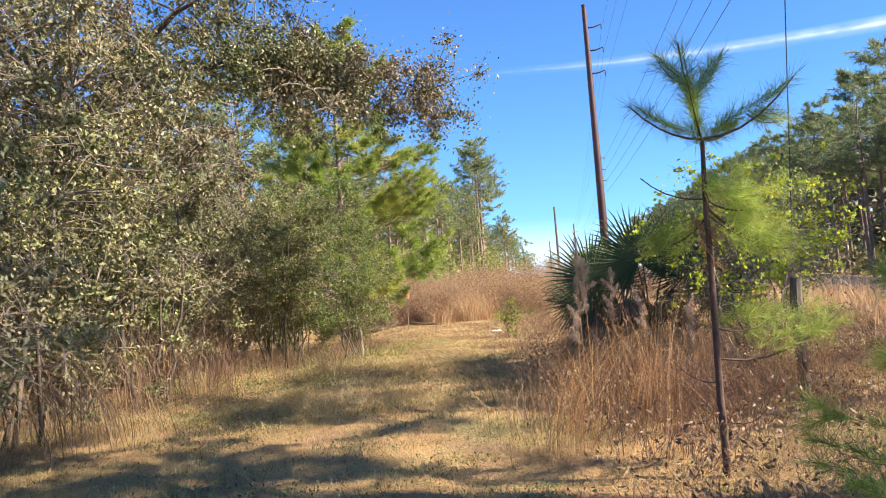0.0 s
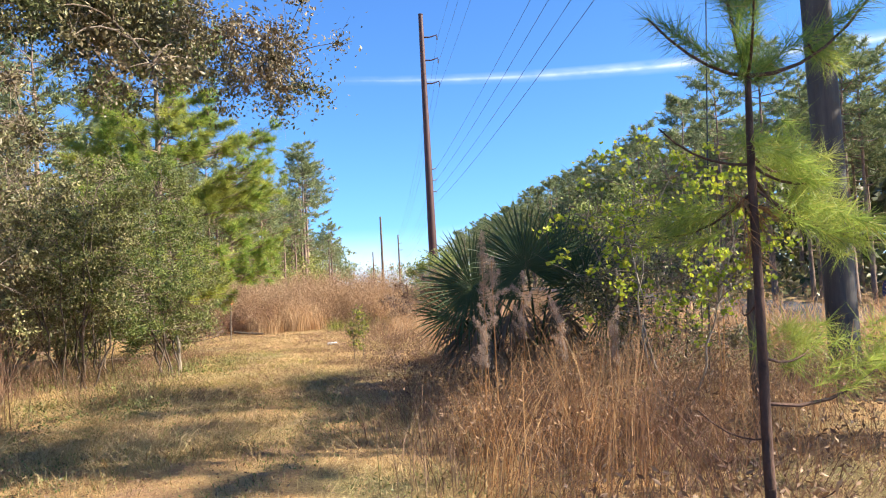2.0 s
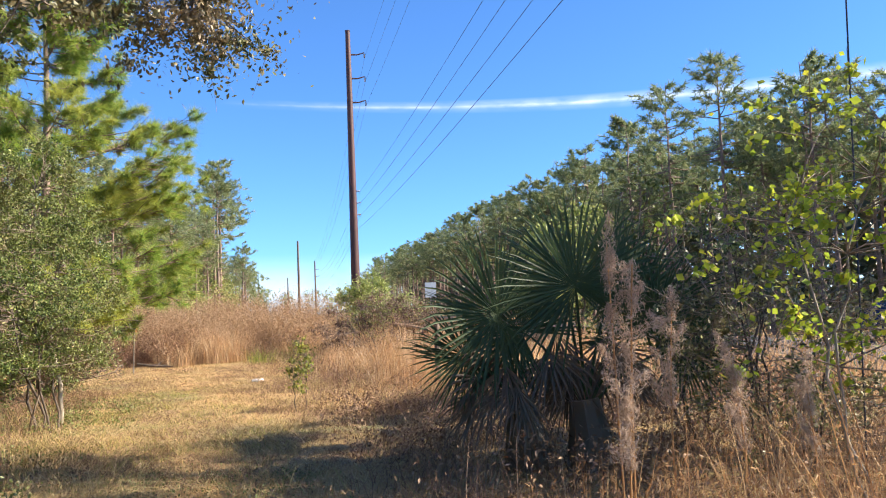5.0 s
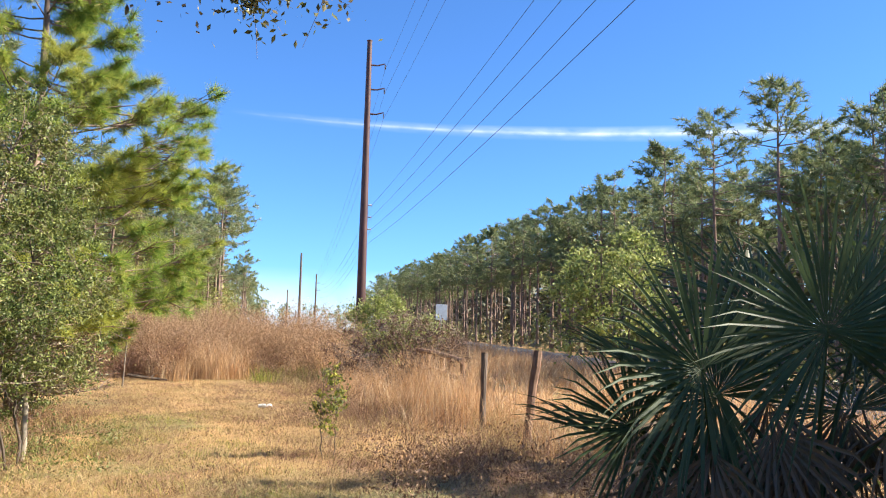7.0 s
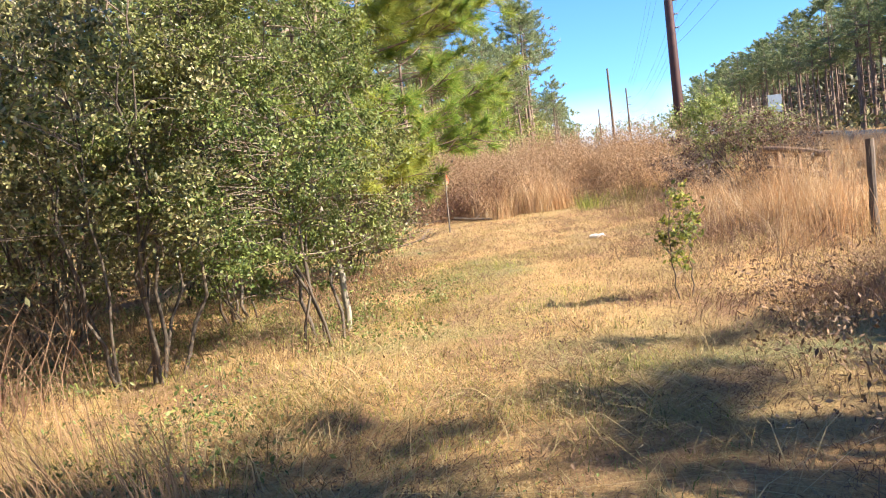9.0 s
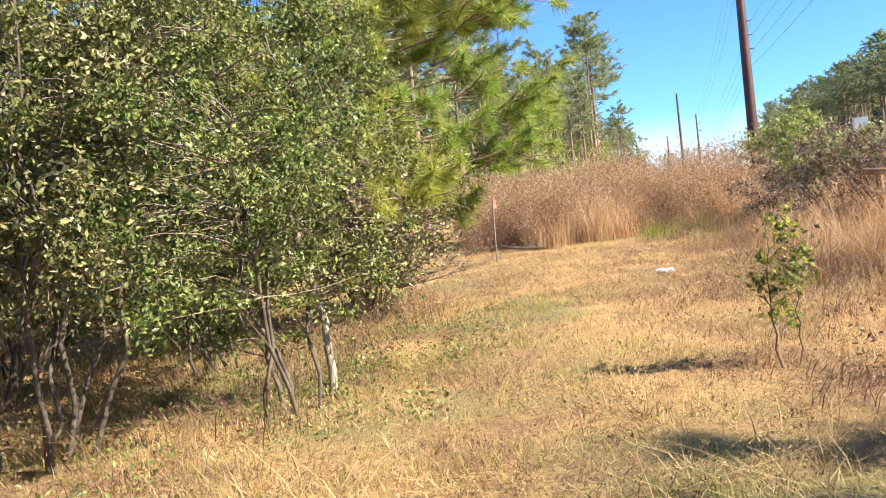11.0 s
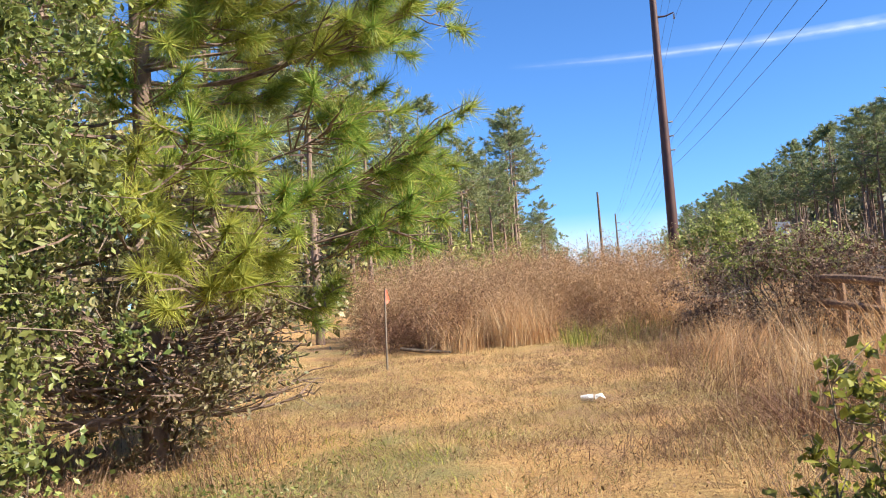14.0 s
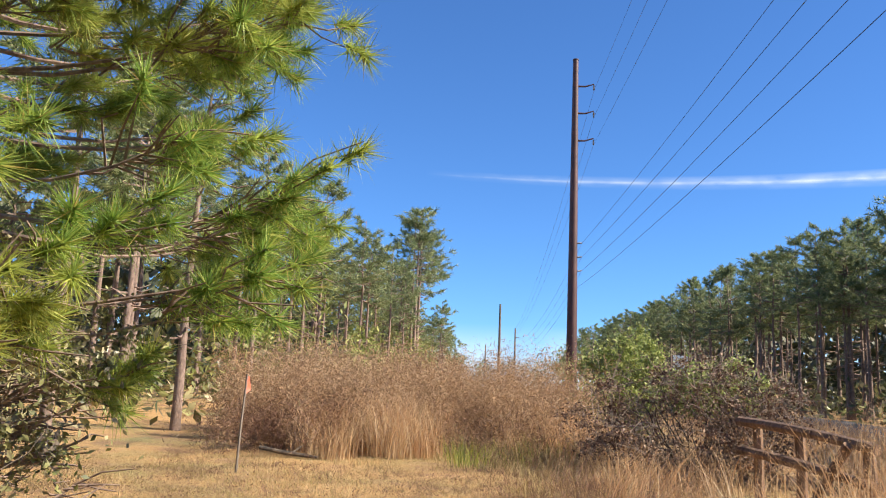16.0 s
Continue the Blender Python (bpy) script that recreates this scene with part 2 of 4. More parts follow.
# ---- mesh tools ----
class Build:
    """Gathers vertices and faces of one part."""

    def __init__(self):
        self.v, self.f, self.n = [], {}, 0

    def add(self, verts, faces):
        verts, faces = np.asarray(verts, float).reshape(-1, 3), np.asarray(faces, int)
        self.f.setdefault(faces.shape[1], []).append(faces + self.n)
        self.v.append(verts)
        self.n += len(verts)
        return self

    def mesh(self, name, mat, smooth=False):
        me = bpy.data.meshes.new(name)
        v = np.concatenate(self.v)
        groups = [np.concatenate(g) for g in self.f.values()]
        loops = np.concatenate([g.ravel() for g in groups])
        sizes = np.concatenate([np.full(len(g), g.shape[1]) for g in groups])
        me.vertices.add(len(v))
        me.vertices.foreach_set("co", v.astype(np.float32).ravel())
        me.loops.add(len(loops))
        me.loops.foreach_set("vertex_index", loops.astype(np.int32))
        me.polygons.add(len(sizes))
        me.polygons.foreach_set("loop_start", np.r_[0, np.cumsum(sizes)[:-1]].astype(np.int32))
        me.polygons.foreach_set("use_smooth", np.full(len(sizes), smooth))
        me.update(calc_edges=True)
        me.validate()
        me.materials.append(mat)
        return me


def part(name, build, mat, parent, label="", smooth=False):
    ob = new(name, build.mesh(name, mat, smooth))
    ob.parent = parent
    if label:
        tagged(ob, label)
    return ob


def thing(name, x, y, label, category, group="", z=None, turn=0):
    ob = new(name)
    ob.empty_display_size = 0.2
    ob.matrix_basis = pose(x, y, float(ground(x, y)) if z is None else z, 0, 0, turn)
    return tagged(ob, label, category, group)


def single(name, build, mat, label, category, kind="", smooth=False, group=""):
    return tagged(new(name, build.mesh(name, mat, smooth)), label, category, group, kind)


def unit(a):
    return a / np.maximum(np.linalg.norm(a, axis=-1, keepdims=True), 1e-9)


def add_tube(b, pts, radii, sides=7, cap=True):
    pts, radii = np.asarray(pts, float), np.asarray(radii, float)
    tan = unit(np.gradient(pts, axis=0))
    ref = np.array([0.0, 0, 1]) if abs(tan[:, 2]).mean() < 0.8 else np.array([1.0, 0, 0])
    u = unit(np.cross(tan, ref))
    w = np.cross(tan, u)
    a = np.arange(sides) * 2 * math.pi / sides
    ring = u[:, None] * np.cos(a)[None, :, None] + w[:, None] * np.sin(a)[None, :, None]
    v = (pts[:, None] + ring * radii[:, None, None]).reshape(-1, 3)
    i, k = np.meshgrid(np.arange(len(pts) - 1), np.arange(sides), indexing="ij")
    n = (k + 1) % sides
    f = np.stack([i * sides + k, i * sides + n, (i + 1) * sides + n, (i + 1) * sides + k], -1).reshape(-1, 4)
    b.add(v, f[:, ::-1])
    if cap:
        e = (len(pts) - 1) * sides
        b.add(v[:sides], [list(range(sides))])
        b.add(v[e:], [list(range(sides))[::-1]])


def curve_pts(a, c, bend, n=5):
    a, c, bend = (np.asarray(q, float) for q in (a, c, bend))
    t = np.linspace(0, 1, n)[:, None]
    return a * (1 - t) + c * t + bend * (4 * t * (1 - t))


def add_box(b, lo, hi, bevel=0.0):
    bm = bmesh.new()
    bmesh.ops.create_cube(bm, size=1.0)
    lo, hi = np.asarray(lo, float), np.asarray(hi, float)
    for v in bm.verts:
        v.co = Vector(((v.co[i] + 0.5) * (hi[i] - lo[i]) + lo[i]) for i in range(3))
    if bevel:
        bmesh.ops.bevel(bm, geom=bm.edges[:], offset=bevel, segments=2, affect="EDGES", profile=0.6)
    bm.verts.index_update()
    vs = [tuple(v.co) for v in bm.verts]
    off = b.n
    b.v.append(np.array(vs))
    b.n += len(vs)
    for f in bm.faces:
        k = [v.index for v in f.verts]
        b.f.setdefault(len(k), []).append(np.array([k]) + off)
    bm.free()


def add_leaves(b, at, size, r, up=0.5, ratio=0.5, out=None):
    """Small folded leaves at the given points."""
    n = len(at)
    d = unit(r.normal(size=(n, 3)) + (0 if out is None else out * 0.7))
    nrm = unit(r.normal(size=(n, 3)) + np.array([0, 0, up]))
    side = unit(np.cross(d, nrm))
    nrm = np.cross(side, d)
    ln = (size * r.uniform(0.65, 1.3, n))[:, None]
    base, tip = at - d * ln / 2, at + d * ln / 2
    mid = at - nrm * ln * 0.08
    left, right = mid + side * ln * ratio / 2 + nrm * ln * 0.12, mid - side * ln * ratio / 2 + nrm * ln * 0.12
    v = np.stack([base, right, tip, left], 1).reshape(-1, 3)
    i = np.arange(n)[:, None] * 4
    b.add(v, np.concatenate([i + [0, 1, 2], i + [0, 2, 3]]))


def add_fibres(b, at, size, r, ratio=0.1):
    """Short fine fibres: one narrow triangle each."""
    n = len(at)
    d = unit(r.normal(size=(n, 3)) + np.array([0, 0, 0.4]))
    side = unit(np.cross(d, r.normal(size=(n, 3))))
    ln = (size * r.uniform(0.65, 1.3, n))[:, None]
    v = np.stack([at - d * ln / 2 - side * ln * ratio, at - d * ln / 2 + side * ln * ratio, at + d * ln / 2], 1).reshape(-1, 3)
    b.add(v, np.arange(n)[:, None] * 3 + [0, 1, 2])


def add_blades(b, root, height, width, r, lean=0.3, drift=(0, 0), segs=2):
    """Tapered bending blades of grass."""
    n = len(root)
    a = r.uniform(0, 2 * math.pi, n)
    face = np.stack([np.cos(a), np.sin(a), 0 * a], 1)
    a2 = r.uniform(0, 2 * math.pi, n)
    amount = np.abs(r.normal(0, lean, n))[:, None]
    drift = np.asarray(drift, float)
    drift = np.concatenate([drift, np.zeros((*drift.shape[:-1], 1))], -1)
    bend = np.stack([np.cos(a2), np.sin(a2), 0 * a2], 1) * amount + drift
    h, w = np.asarray(height)[:, None], np.asarray(width)[:, None]
    rows = []
    for k in range(segs):
        t = k / segs
        c = root + np.array([0, 0, 1.0]) * h * t * (1 - 0.25 * amount * t) + bend * h * t * t
        rows += [c - face * w * (1 - 0.6 * t) / 2, c + face * w * (1 - 0.6 * t) / 2]
    rows.append(root + np.array([0, 0, 1.0]) * h * (1 - 0.25 * np.minimum(amount, 2)) + bend * h)
    k = 2 * segs + 1
    v = np.stack(rows, 1).reshape(-1, 3)
    i = np.arange(n)[:, None] * k
    for s in range(segs - 1):
        b.add(v if s == 0 else np.zeros((0, 3)), i + [2 * s, 2 * s + 1, 2 * s + 3, 2 * s + 2] - (0 if s == 0 else len(v)))
    if segs == 1:
        b.add(v, i + [0, 1, 2])
    else:
        b.add(np.zeros((0, 3)), i + [2 * segs - 2, 2 * segs - 1, 2 * segs] - len(v))
    return rows[-1]


def add_needles(b, at, way, r, count=50, length=0.2, width=0.006, spread=0.75, droop=0.0, back=0.9):
    """Brushes of needles about each shoot."""
    at, way = np.repeat(at, count, 0), np.repeat(unit(way), count, 0)
    n = len(at)
    start = at - way * (r.uniform(0, 1, n) ** 1.2 * length * back)[:, None]
    d = unit(way * r.uniform(0.25, 1.2, n)[:, None] + r.normal(0, spread, (n, 3)) * 0.9 - np.array([0, 0, droop]))
    ln = (length * r.uniform(0.6, 1.1, n))[:, None]
    side = unit(np.cross(d, r.normal(size=(n, 3)))) * width / 2
    v = np.stack([start - side, start + side, start + d * ln], 1).reshape(-1, 3)
    b.add(v, np.arange(n)[:, None] * 3 + [0, 1, 2])


# ---- ground ----
def make_ground():
    def axis(near_lo, near_hi, step, far):
        core = np.arange(near_lo, near_hi + step, step)
        grow = np.geomspace(1, far, 34)
        return np.r_[(near_lo - grow)[::-1], core, near_hi + grow]

    xs, ys = axis(-9, 32, 0.26, 2500), axis(-3, 60, 0.26, 2500)
    X, Y = np.meshgrid(xs, ys, indexing="ij")
    Z = ground(X, Y)
    near = (X > -9.5) & (X < 13.0) & (Y > -3.5) & (Y < 40.5)
    Z = Z + near * rng.normal(0, 0.008, X.shape)
    v = np.stack([X, Y, Z], -1).reshape(-1, 3)
    i, k = np.meshgrid(np.arange(len(xs) - 1), np.arange(len(ys) - 1), indexing="ij")
    n = len(ys)
    f = np.stack([i * n + k, (i + 1) * n + k, (i + 1) * n + k + 1, i * n + k + 1], -1).reshape(-1, 4)
    single("ground", Build().add(v, f), M_GROUND, "uneven dry ground of straw, soil and leaf litter", "ground", "structure", True)


make_ground()


def scatter(r, n, x0, x1, y0, y1, keep=None):
    x, y = r.uniform(x0, x1, n), r.uniform(y0, y1, n)
    if keep is not None:
        ok = keep(x, y)
        x, y = x[ok], y[ok]
    return np.stack([x, y, ground(x, y) - 0.01], 1)


def off_trail(x, y, extra=0.0):
    return np.abs(x - trail_mid(y)) > trail_half(y) + extra


# ---- road, far poles and wires ----
def road_mid(y):
    return 18.5 + 0.2213 * (y - 25.5)


def make_road():
    b = Build()
    ys = np.r_[np.arange(-60, 120, 2.0), np.arange(120, 900, 20.0)]
    offs = np.array([-3.2, -2.9, 0.0, 2.9, 3.2])
    lift = np.array([-0.10, 0.05, 0.08, 0.05, -0.10])
    X = road_mid(ys)[:, None] + offs
    Y = ys[:, None] + 0 * offs
    v = np.stack([X, Y, ground(X, Y) + lift], -1).reshape(-1, 3)
    i, k = np.meshgrid(np.arange(len(ys) - 1), np.arange(4), indexing="ij")
    f = np.stack([i * 5 + k, i * 5 + k + 1, (i + 1) * 5 + k + 1, (i + 1) * 5 + k], -1).reshape(-1, 4)
    single("road", b.add(v, f), M_ASPHALT, "narrow grey asphalt road beyond the fence", "road", "structure", True)


make_road()
ACROSS = np.array([0.976, -0.216, 0.0])


def transmission_pole(x, y, top, mat, label, base=0.44, tip=0.22):
    z0 = float(ground(x, y))
    t = thing("transmission_pole", x, y, label, "utility pole", "poles of the power line")
    h = top - z0
    b = Build()
    zs = np.linspace(-0.3, h, 12)
    add_tube(b, np.stack([0 * zs, 0 * zs, zs], 1), np.interp(zs, [-0.3, h], [base, tip]), 14)
    part("shaft", b, mat, t, smooth=True)
    b = Build()
    add_tube(b, [(0, 0, h - 0.02), (0, 0, h + 0.05)], [0.25, 0.25], 14)
    part("cap", b, mat, t)
    grip = []
    for k in range(3):
        z = h - 2.15 - 2.3 * k
        b = Build()
        add_tube(b, np.array([[0, 0, z - 0.12], [0, 0, z - 0.12], [0, 0, z + 0.10]]) + np.outer([0.2, 0.8, 1.5], ACROSS), [0.09, 0.07, 0.05], 8)
        arm = part("davit_arm", b, mat, t)
        b = Build()
        for j in range(5):
            add_tube(b, [ACROSS * 1.5 + (0, 0, z - 0.02 - 0.09 * j), ACROSS * 1.5 + (0, 0, z - 0.07 - 0.09 * j)], [0.09, 0.04], 8)
        part("insulator", b, M_PORCELAIN, arm, "grey ribbed insulator")
        grip.append(np.array([x, y, z0]) + ACROSS * 1.5 + (0, 0, z - 0.45))
    for k in range(3):
        z = h - 15.3 - 1.1 * k
        b = Build()
        add_tube(b, [ACROSS * 0.25 + (0, 0, z), ACROSS * 0.7 + (0, 0, z + 0.06)], [0.05, 0.04], 8)
        for j in range(3):
            add_tube(b, [ACROSS * (0.42 + 0.1 * j) + (0, 0, z + 0.03), ACROSS * (0.47 + 0.1 * j) + (0, 0, z + 0.04)], [0.10, 0.05], 8)
        part("insulator", b, M_PORCELAIN, t, "short horizontal post insulator")
        grip.append(np.array([x, y, z0]) + ACROSS * 0.7 + (0, 0, z + 0.06))
    grip.append(np.array([x, y, z0]) + ACROSS * 0.35 + (0, 0, h - 18.8))
    return grip


near_grip = transmission_pole(7.5, 10.95, 27.6, M_GREYPOLE, "thick grey tapered power pole beside the fence", 0.19, 0.13)
far_grip = transmission_pole(22.4, 79.1, 29.4, M_STEEL, "tall rust-brown steel power pole with three arms")
next_grip = [np.array([46.9, 190.0, 17.4 - 0.7 * k]) for k in range(7)]


def wire(a, c, sag, radius=0.010):
    b = Build()
    n = 28
    tt = np.linspace(0, 1, n)[:, None]
    p = a * (1 - tt) + c * tt
    p[:, 2] -= sag * 4 * (tt * (1 - tt))[:, 0]
    add_tube(b, p, np.full(n, radius), 5, False)
    single("power_cable", b, M_WIRE, "thin dark power cable hung between the poles", "cable", group="power cables", smooth=True)


for ga, gb in zip(near_grip, far_grip):
    wire(ga, gb, 0.5)
for ga, gb in zip(far_grip, next_grip):
    wire(ga, gb, 2.4)
for ga in near_grip:
    wire(ga, ga - np.array([14.5, 67.5, 2.0]), 0.9)
b = Build()
add_tube(b, [(5.0, 10.2, -0.2), (7.3, 10.9, 24.0)], [0.007, 0.007], 6)
single("guy_wire", b, M_WIRE, "steel guy wire running up to the grey pole", "cable")


def wood_pole(x, y, top, arms):
    t = thing("wooden_pole", x, y, "thin dark wooden pole of the roadside line", "utility pole", "roadside poles")
    h = top - float(ground(x, y))
    b = Build()
    add_tube(b, [(0, 0, -0.3), (0.02, 0, h * 0.5), (0, 0, h)], [0.24, 0.2, 0.15], 8)
    part("shaft", b, M_POST, t, smooth=True)
    for k in range(arms):
        b = Build()
        add_tube(b, [(0, 0, h - 2.0 - 1.6 * k), (0.9, -0.1, h - 1.9 - 1.6 * k)], [0.08, 0.07], 6)
        part("arm", b, M_POST, t)


wood_pole(31.4, 140, 16.4, 0)
wood_pole(46.9, 190, 17.6, 2)
wood_pole(49.5, 230, 16.6, 0)


# ---- sky things ----
def sky_strip(name, b0, b1, e0, e1, h0, h1, far, mat, label):
    n = 40
    a = np.radians(np.linspace(b0, b1, n))
    e = np.tan(np.radians(np.linspace(e0, e1, n))) * far
    hh = np.linspace(h0, h1, n)
    lo = np.stack([np.sin(a) * far, np.cos(a) * far, e - hh / 2], 1)
    hi = lo + np.stack([0 * hh, 0 * hh, hh], 1)
    v = np.stack([lo, hi], 1).reshape(-1, 3)
    i = np.arange(n - 1)[:, None] * 2
    ob = single(name, Build().add(v, i + [0, 2, 3, 1]), mat, label, "sky", "structure")
    uv = ob.data.uv_layers.new(name="UVMap")
    for poly in ob.data.polygons:
        for li in poly.loop_indices:
            vi = ob.data.loops[li].vertex_index
            uv.data[li].uv = ((vi // 2) / (n - 1), vi % 2)


sky_strip("backdrop_contrail", 8, 62, 15.5, 14.0, 42, 105, 3600,
          cloud_material("contrail", (26, 1.6, 1), [(0.0, (0, 0, 0)), (0.32, (0.25, 0.25, 0.25)), (0.5, (1, 1, 1)), (0.62, (0.5, 0.5, 0.5)), (1.0, (0, 0, 0))]),
          "long thin white vapour trail across the sky")
sky_strip("backdrop_cloud", -25, 60, 2.9, 2.9, 380, 380, 4300,
          cloud_material("low_cloud", (16, 1.2, 1), [(0.0, (0.9, 0.9, 0.9)), (0.45, (0.8, 0.8, 0.8)), (0.8, (0.3, 0.3, 0.3)), (1.0, (0, 0, 0))], 0.62),
          "low bank of pale cloud near the horizon")


# ---- trees ----
def pine(name, x, y, h, crown_from, reach, seed, label, group="", limbs=30, tufts=5, count=40, length=0.22, width=0.007,
         trunk_r=0.12, needle=None, lean=(0, 0), sides=8, bare=0, kind="pine tree", twig_sides=4, turn=0, fall=1.0, low=0.55, aims=()):
    r = np.random.default_rng(seed)
    t = thing(name, x, y, label, kind, group, turn=turn)
    zs = np.linspace(-0.15, h, 9)
    wob = r.normal(0, 0.012 * h, (9, 2)) * np.linspace(0, 1, 9)[:, None] * 0.4
    tp = np.stack([lean[0] * zs / h + wob[:, 0], lean[1] * zs / h + wob[:, 1], zs], 1)
    b = Build()
    add_tube(b, tp, np.interp(zs, [-0.15, 0.1 * h, h], [trunk_r * 1.15, trunk_r, trunk_r * 0.12]), sides)
    part("trunk", b, M_PINEBARK, t, smooth=True)
    wood, green = Build(), Build()
    for k in range(limbs + bare + len(aims)):
        aim = aims[k - limbs - bare] if k >= limbs + bare else None
        dead = limbs <= k < limbs + bare
        f = r.uniform(0.02, 1) if not dead else r.uniform(-0.6, 0.0)
        z = h * (crown_from + (1 - crown_from) * f) if not dead else h * crown_from * (1 + f)
        if aim:
            z, f = aim[0], 0.1
        root = np.array([np.interp(z, zs, tp[:, 0]), np.interp(z, zs, tp[:, 1]), z])
        a = k * 2.4 + r.normal(0, 0.4)
        ff = max(f, 0)
        ln = reach * (1 - 0.78 * ff ** fall) * r.uniform(0.6, 1.1) * (min(1, low + 2.5 * ff)) * (0.6 if dead else 1)
        if aim:
            a, ln = radians(aim[1]), aim[2]
        out = np.array([math.cos(a), math.sin(a), 0])
        tip = root + out * ln + np.array([0, 0, ln * (0.05 + 0.55 * ff + r.normal(0, 0.1))])
        npt = 6 if twig_sides > 3 else 3
        pts = curve_pts(root, tip, np.array([0, 0, -0.10 * ln]) + r.normal(0, 0.04 * ln, 3), npt)
        rad = trunk_r * (0.2 if twig_sides > 4 else 0.32) * (1 - 0.5 * ff)
        add_tube(wood, pts, np.linspace(rad, rad * 0.25, npt), twig_sides, False)
        ends, ways = [], []
        for j in range(tufts):
            q = 1 if j == 0 else r.uniform(0.3 if twig_sides < 5 or dead else (0.74 if aim or ff < 0.22 else 0.4), 1)
            p = root * (1 - q) + tip * q + np.array([0, 0, -0.10 * ln * 4 * q * (1 - q)])
            s = np.array([-out[1], out[0], 0]) * r.choice([-1, 1]) * (0 if j == 0 else 1)
            w = unit(out * 0.8 + s * r.uniform(0.4, 1.0) + np.array([0, 0, 0.25 + r.normal(0, 0.3)]))
            e = p + w * ln * (0.05 if j == 0 else r.uniform(0.12, 0.34)) 
            if j and twig_sides > 3:
                add_tube(wood, [p, (p + e) / 2 + r.normal(0, 0.02 * ln, 3), e], [rad * 0.4, rad * 0.3, rad * 0.18], 3, False)
            ends.append(e)
            ways.append(w)
        if not dead:
            few = slice(0, 9) if twig_sides > 4 and (aim or ff < 0.22) else slice(None)
            add_needles(green, np.array(ends)[few], np.array(ways)[few], r, count, length, width, 0.65 if twig_sides < 5 else 0.85, 0.0, 0.9 if twig_sides < 5 else 0.8)
    tagged(part("limb_work", wood, M_PINEBARK, t), kind="stuff")
    tagged(part("needle_crown", green, needle or M_NEEDLE, t), kind="stuff")
    return t


def bushy(name, x, y, label, seed, centre, radii, clumps, leaves, size, mat, stems=5, stem_r=0.03, bark=None, sigma=0.2,
          category="shrub", group="", up=0.5, ratio=0.5, spread=0.35, extra=(), low=0.0, boughs=(), twigs=3):
    """Many-stemmed shrub or tree: leaning stems, twigs to each clump, leaves about the clumps."""
    r = np.random.default_rng(seed)
    t = thing(name, x, y, label, category, group)
    centre, radii = np.array(centre, float), np.array(radii, float)
    wood = Build()
    stem_pts = []
    for k in range(stems):
        a = 2 * math.pi * k / stems + r.normal(0, 0.3)
        foot = np.array([math.cos(a), math.sin(a), 0]) * spread * r.uniform(0.2, 0.8) + (0, 0, -0.08)
        head = centre + radii * np.array([math.cos(a) * 0.5, math.sin(a) * 0.5, r.uniform(0.2, 0.75)])
        pts = curve_pts(foot, head, r.normal(0, 0.05 * np.linalg.norm(head), 3), 12) + r.normal(0, 0.011 * np.linalg.norm(head), (12, 3)) * np.array([1, 1, 0.3])
        rr = stem_r * r.uniform(0.7, 1.15)
        b = Build()
        add_tube(b, pts, np.linspace(rr, rr * 0.3, 12), 7)
        part("stem" if stems > 1 else "trunk", b, bark or M_BARK, t, smooth=True)
        stem_pts.append(pts[2:])
    for bough in boughs:
        b = Build()
        add_tube(b, bough, np.linspace(stem_r * 0.6, 0.012, len(bough)), 7)
        part("limb", b, bark or M_BARK, t, smooth=True)
        stem_pts.append(np.asarray(bough))
    sp = np.concatenate(stem_pts)
    d = unit(r.normal(size=(clumps, 3)))
    lobes = np.array([1 + 0.5 * noise.noise(Vector(q * 1.9) + Vector((seed * 3.1, 0, 0))) for q in d])
    c = centre + d * radii * (r.uniform(0.25, 1.0, clumps) ** 0.45 * lobes)[:, None]
    c += r.normal(0, 0.04 * radii.mean(), c.shape)
    c = c[c[:, 2] > low + 0.03]
    if len(extra):
        c = np.concatenate([c, np.array(extra, float)])
    for p in c:
        below = sp[sp[:, 2] < p[2] + (0.9 if stem_r > 0.1 else 0.1)]
        near = (below if len(below) else sp)
        s = near[np.argmin(((near - p) ** 2).sum(1) + r.uniform(0, 0.15, len(near)))]
        add_tube(wood, curve_pts(s, p, r.normal(0, 0.06, 3) + (0, 0, 0.05), 5), np.linspace(min(stem_r, 0.04) * 0.38, min(stem_r, 0.04) * 0.1, 5), 4, False)
        for q in range(twigs):
            e = p + r.normal(0, sigma * (1.9 if twigs > 3 else 1.0), 3)
            add_tube(wood, [p, (p + e) / 2 + r.normal(0, 0.03, 3), e], np.array([0.2, 0.15, 0.08]) * min(stem_r, 0.02) * (1.3 if twigs > 3 else 1.0), 3, False)
    tagged(part("twig_work", wood, M_TWIG, t), kind="stuff")
    per = leaves // len(c)
    at = np.repeat(c, per, 0)
    off = unit(r.normal(size=at.shape)) * (np.abs(r.normal(0, 1, len(at))) * sigma)[:, None]
    at = at + off * np.array([1.15, 1.15, 0.85])
    at = at[at[:, 2] > low]
    g = Build()
    add_leaves(g, at, size, r, up, ratio)
    tagged(part("leaf_crown", g, mat, t), kind="stuff")
    return t


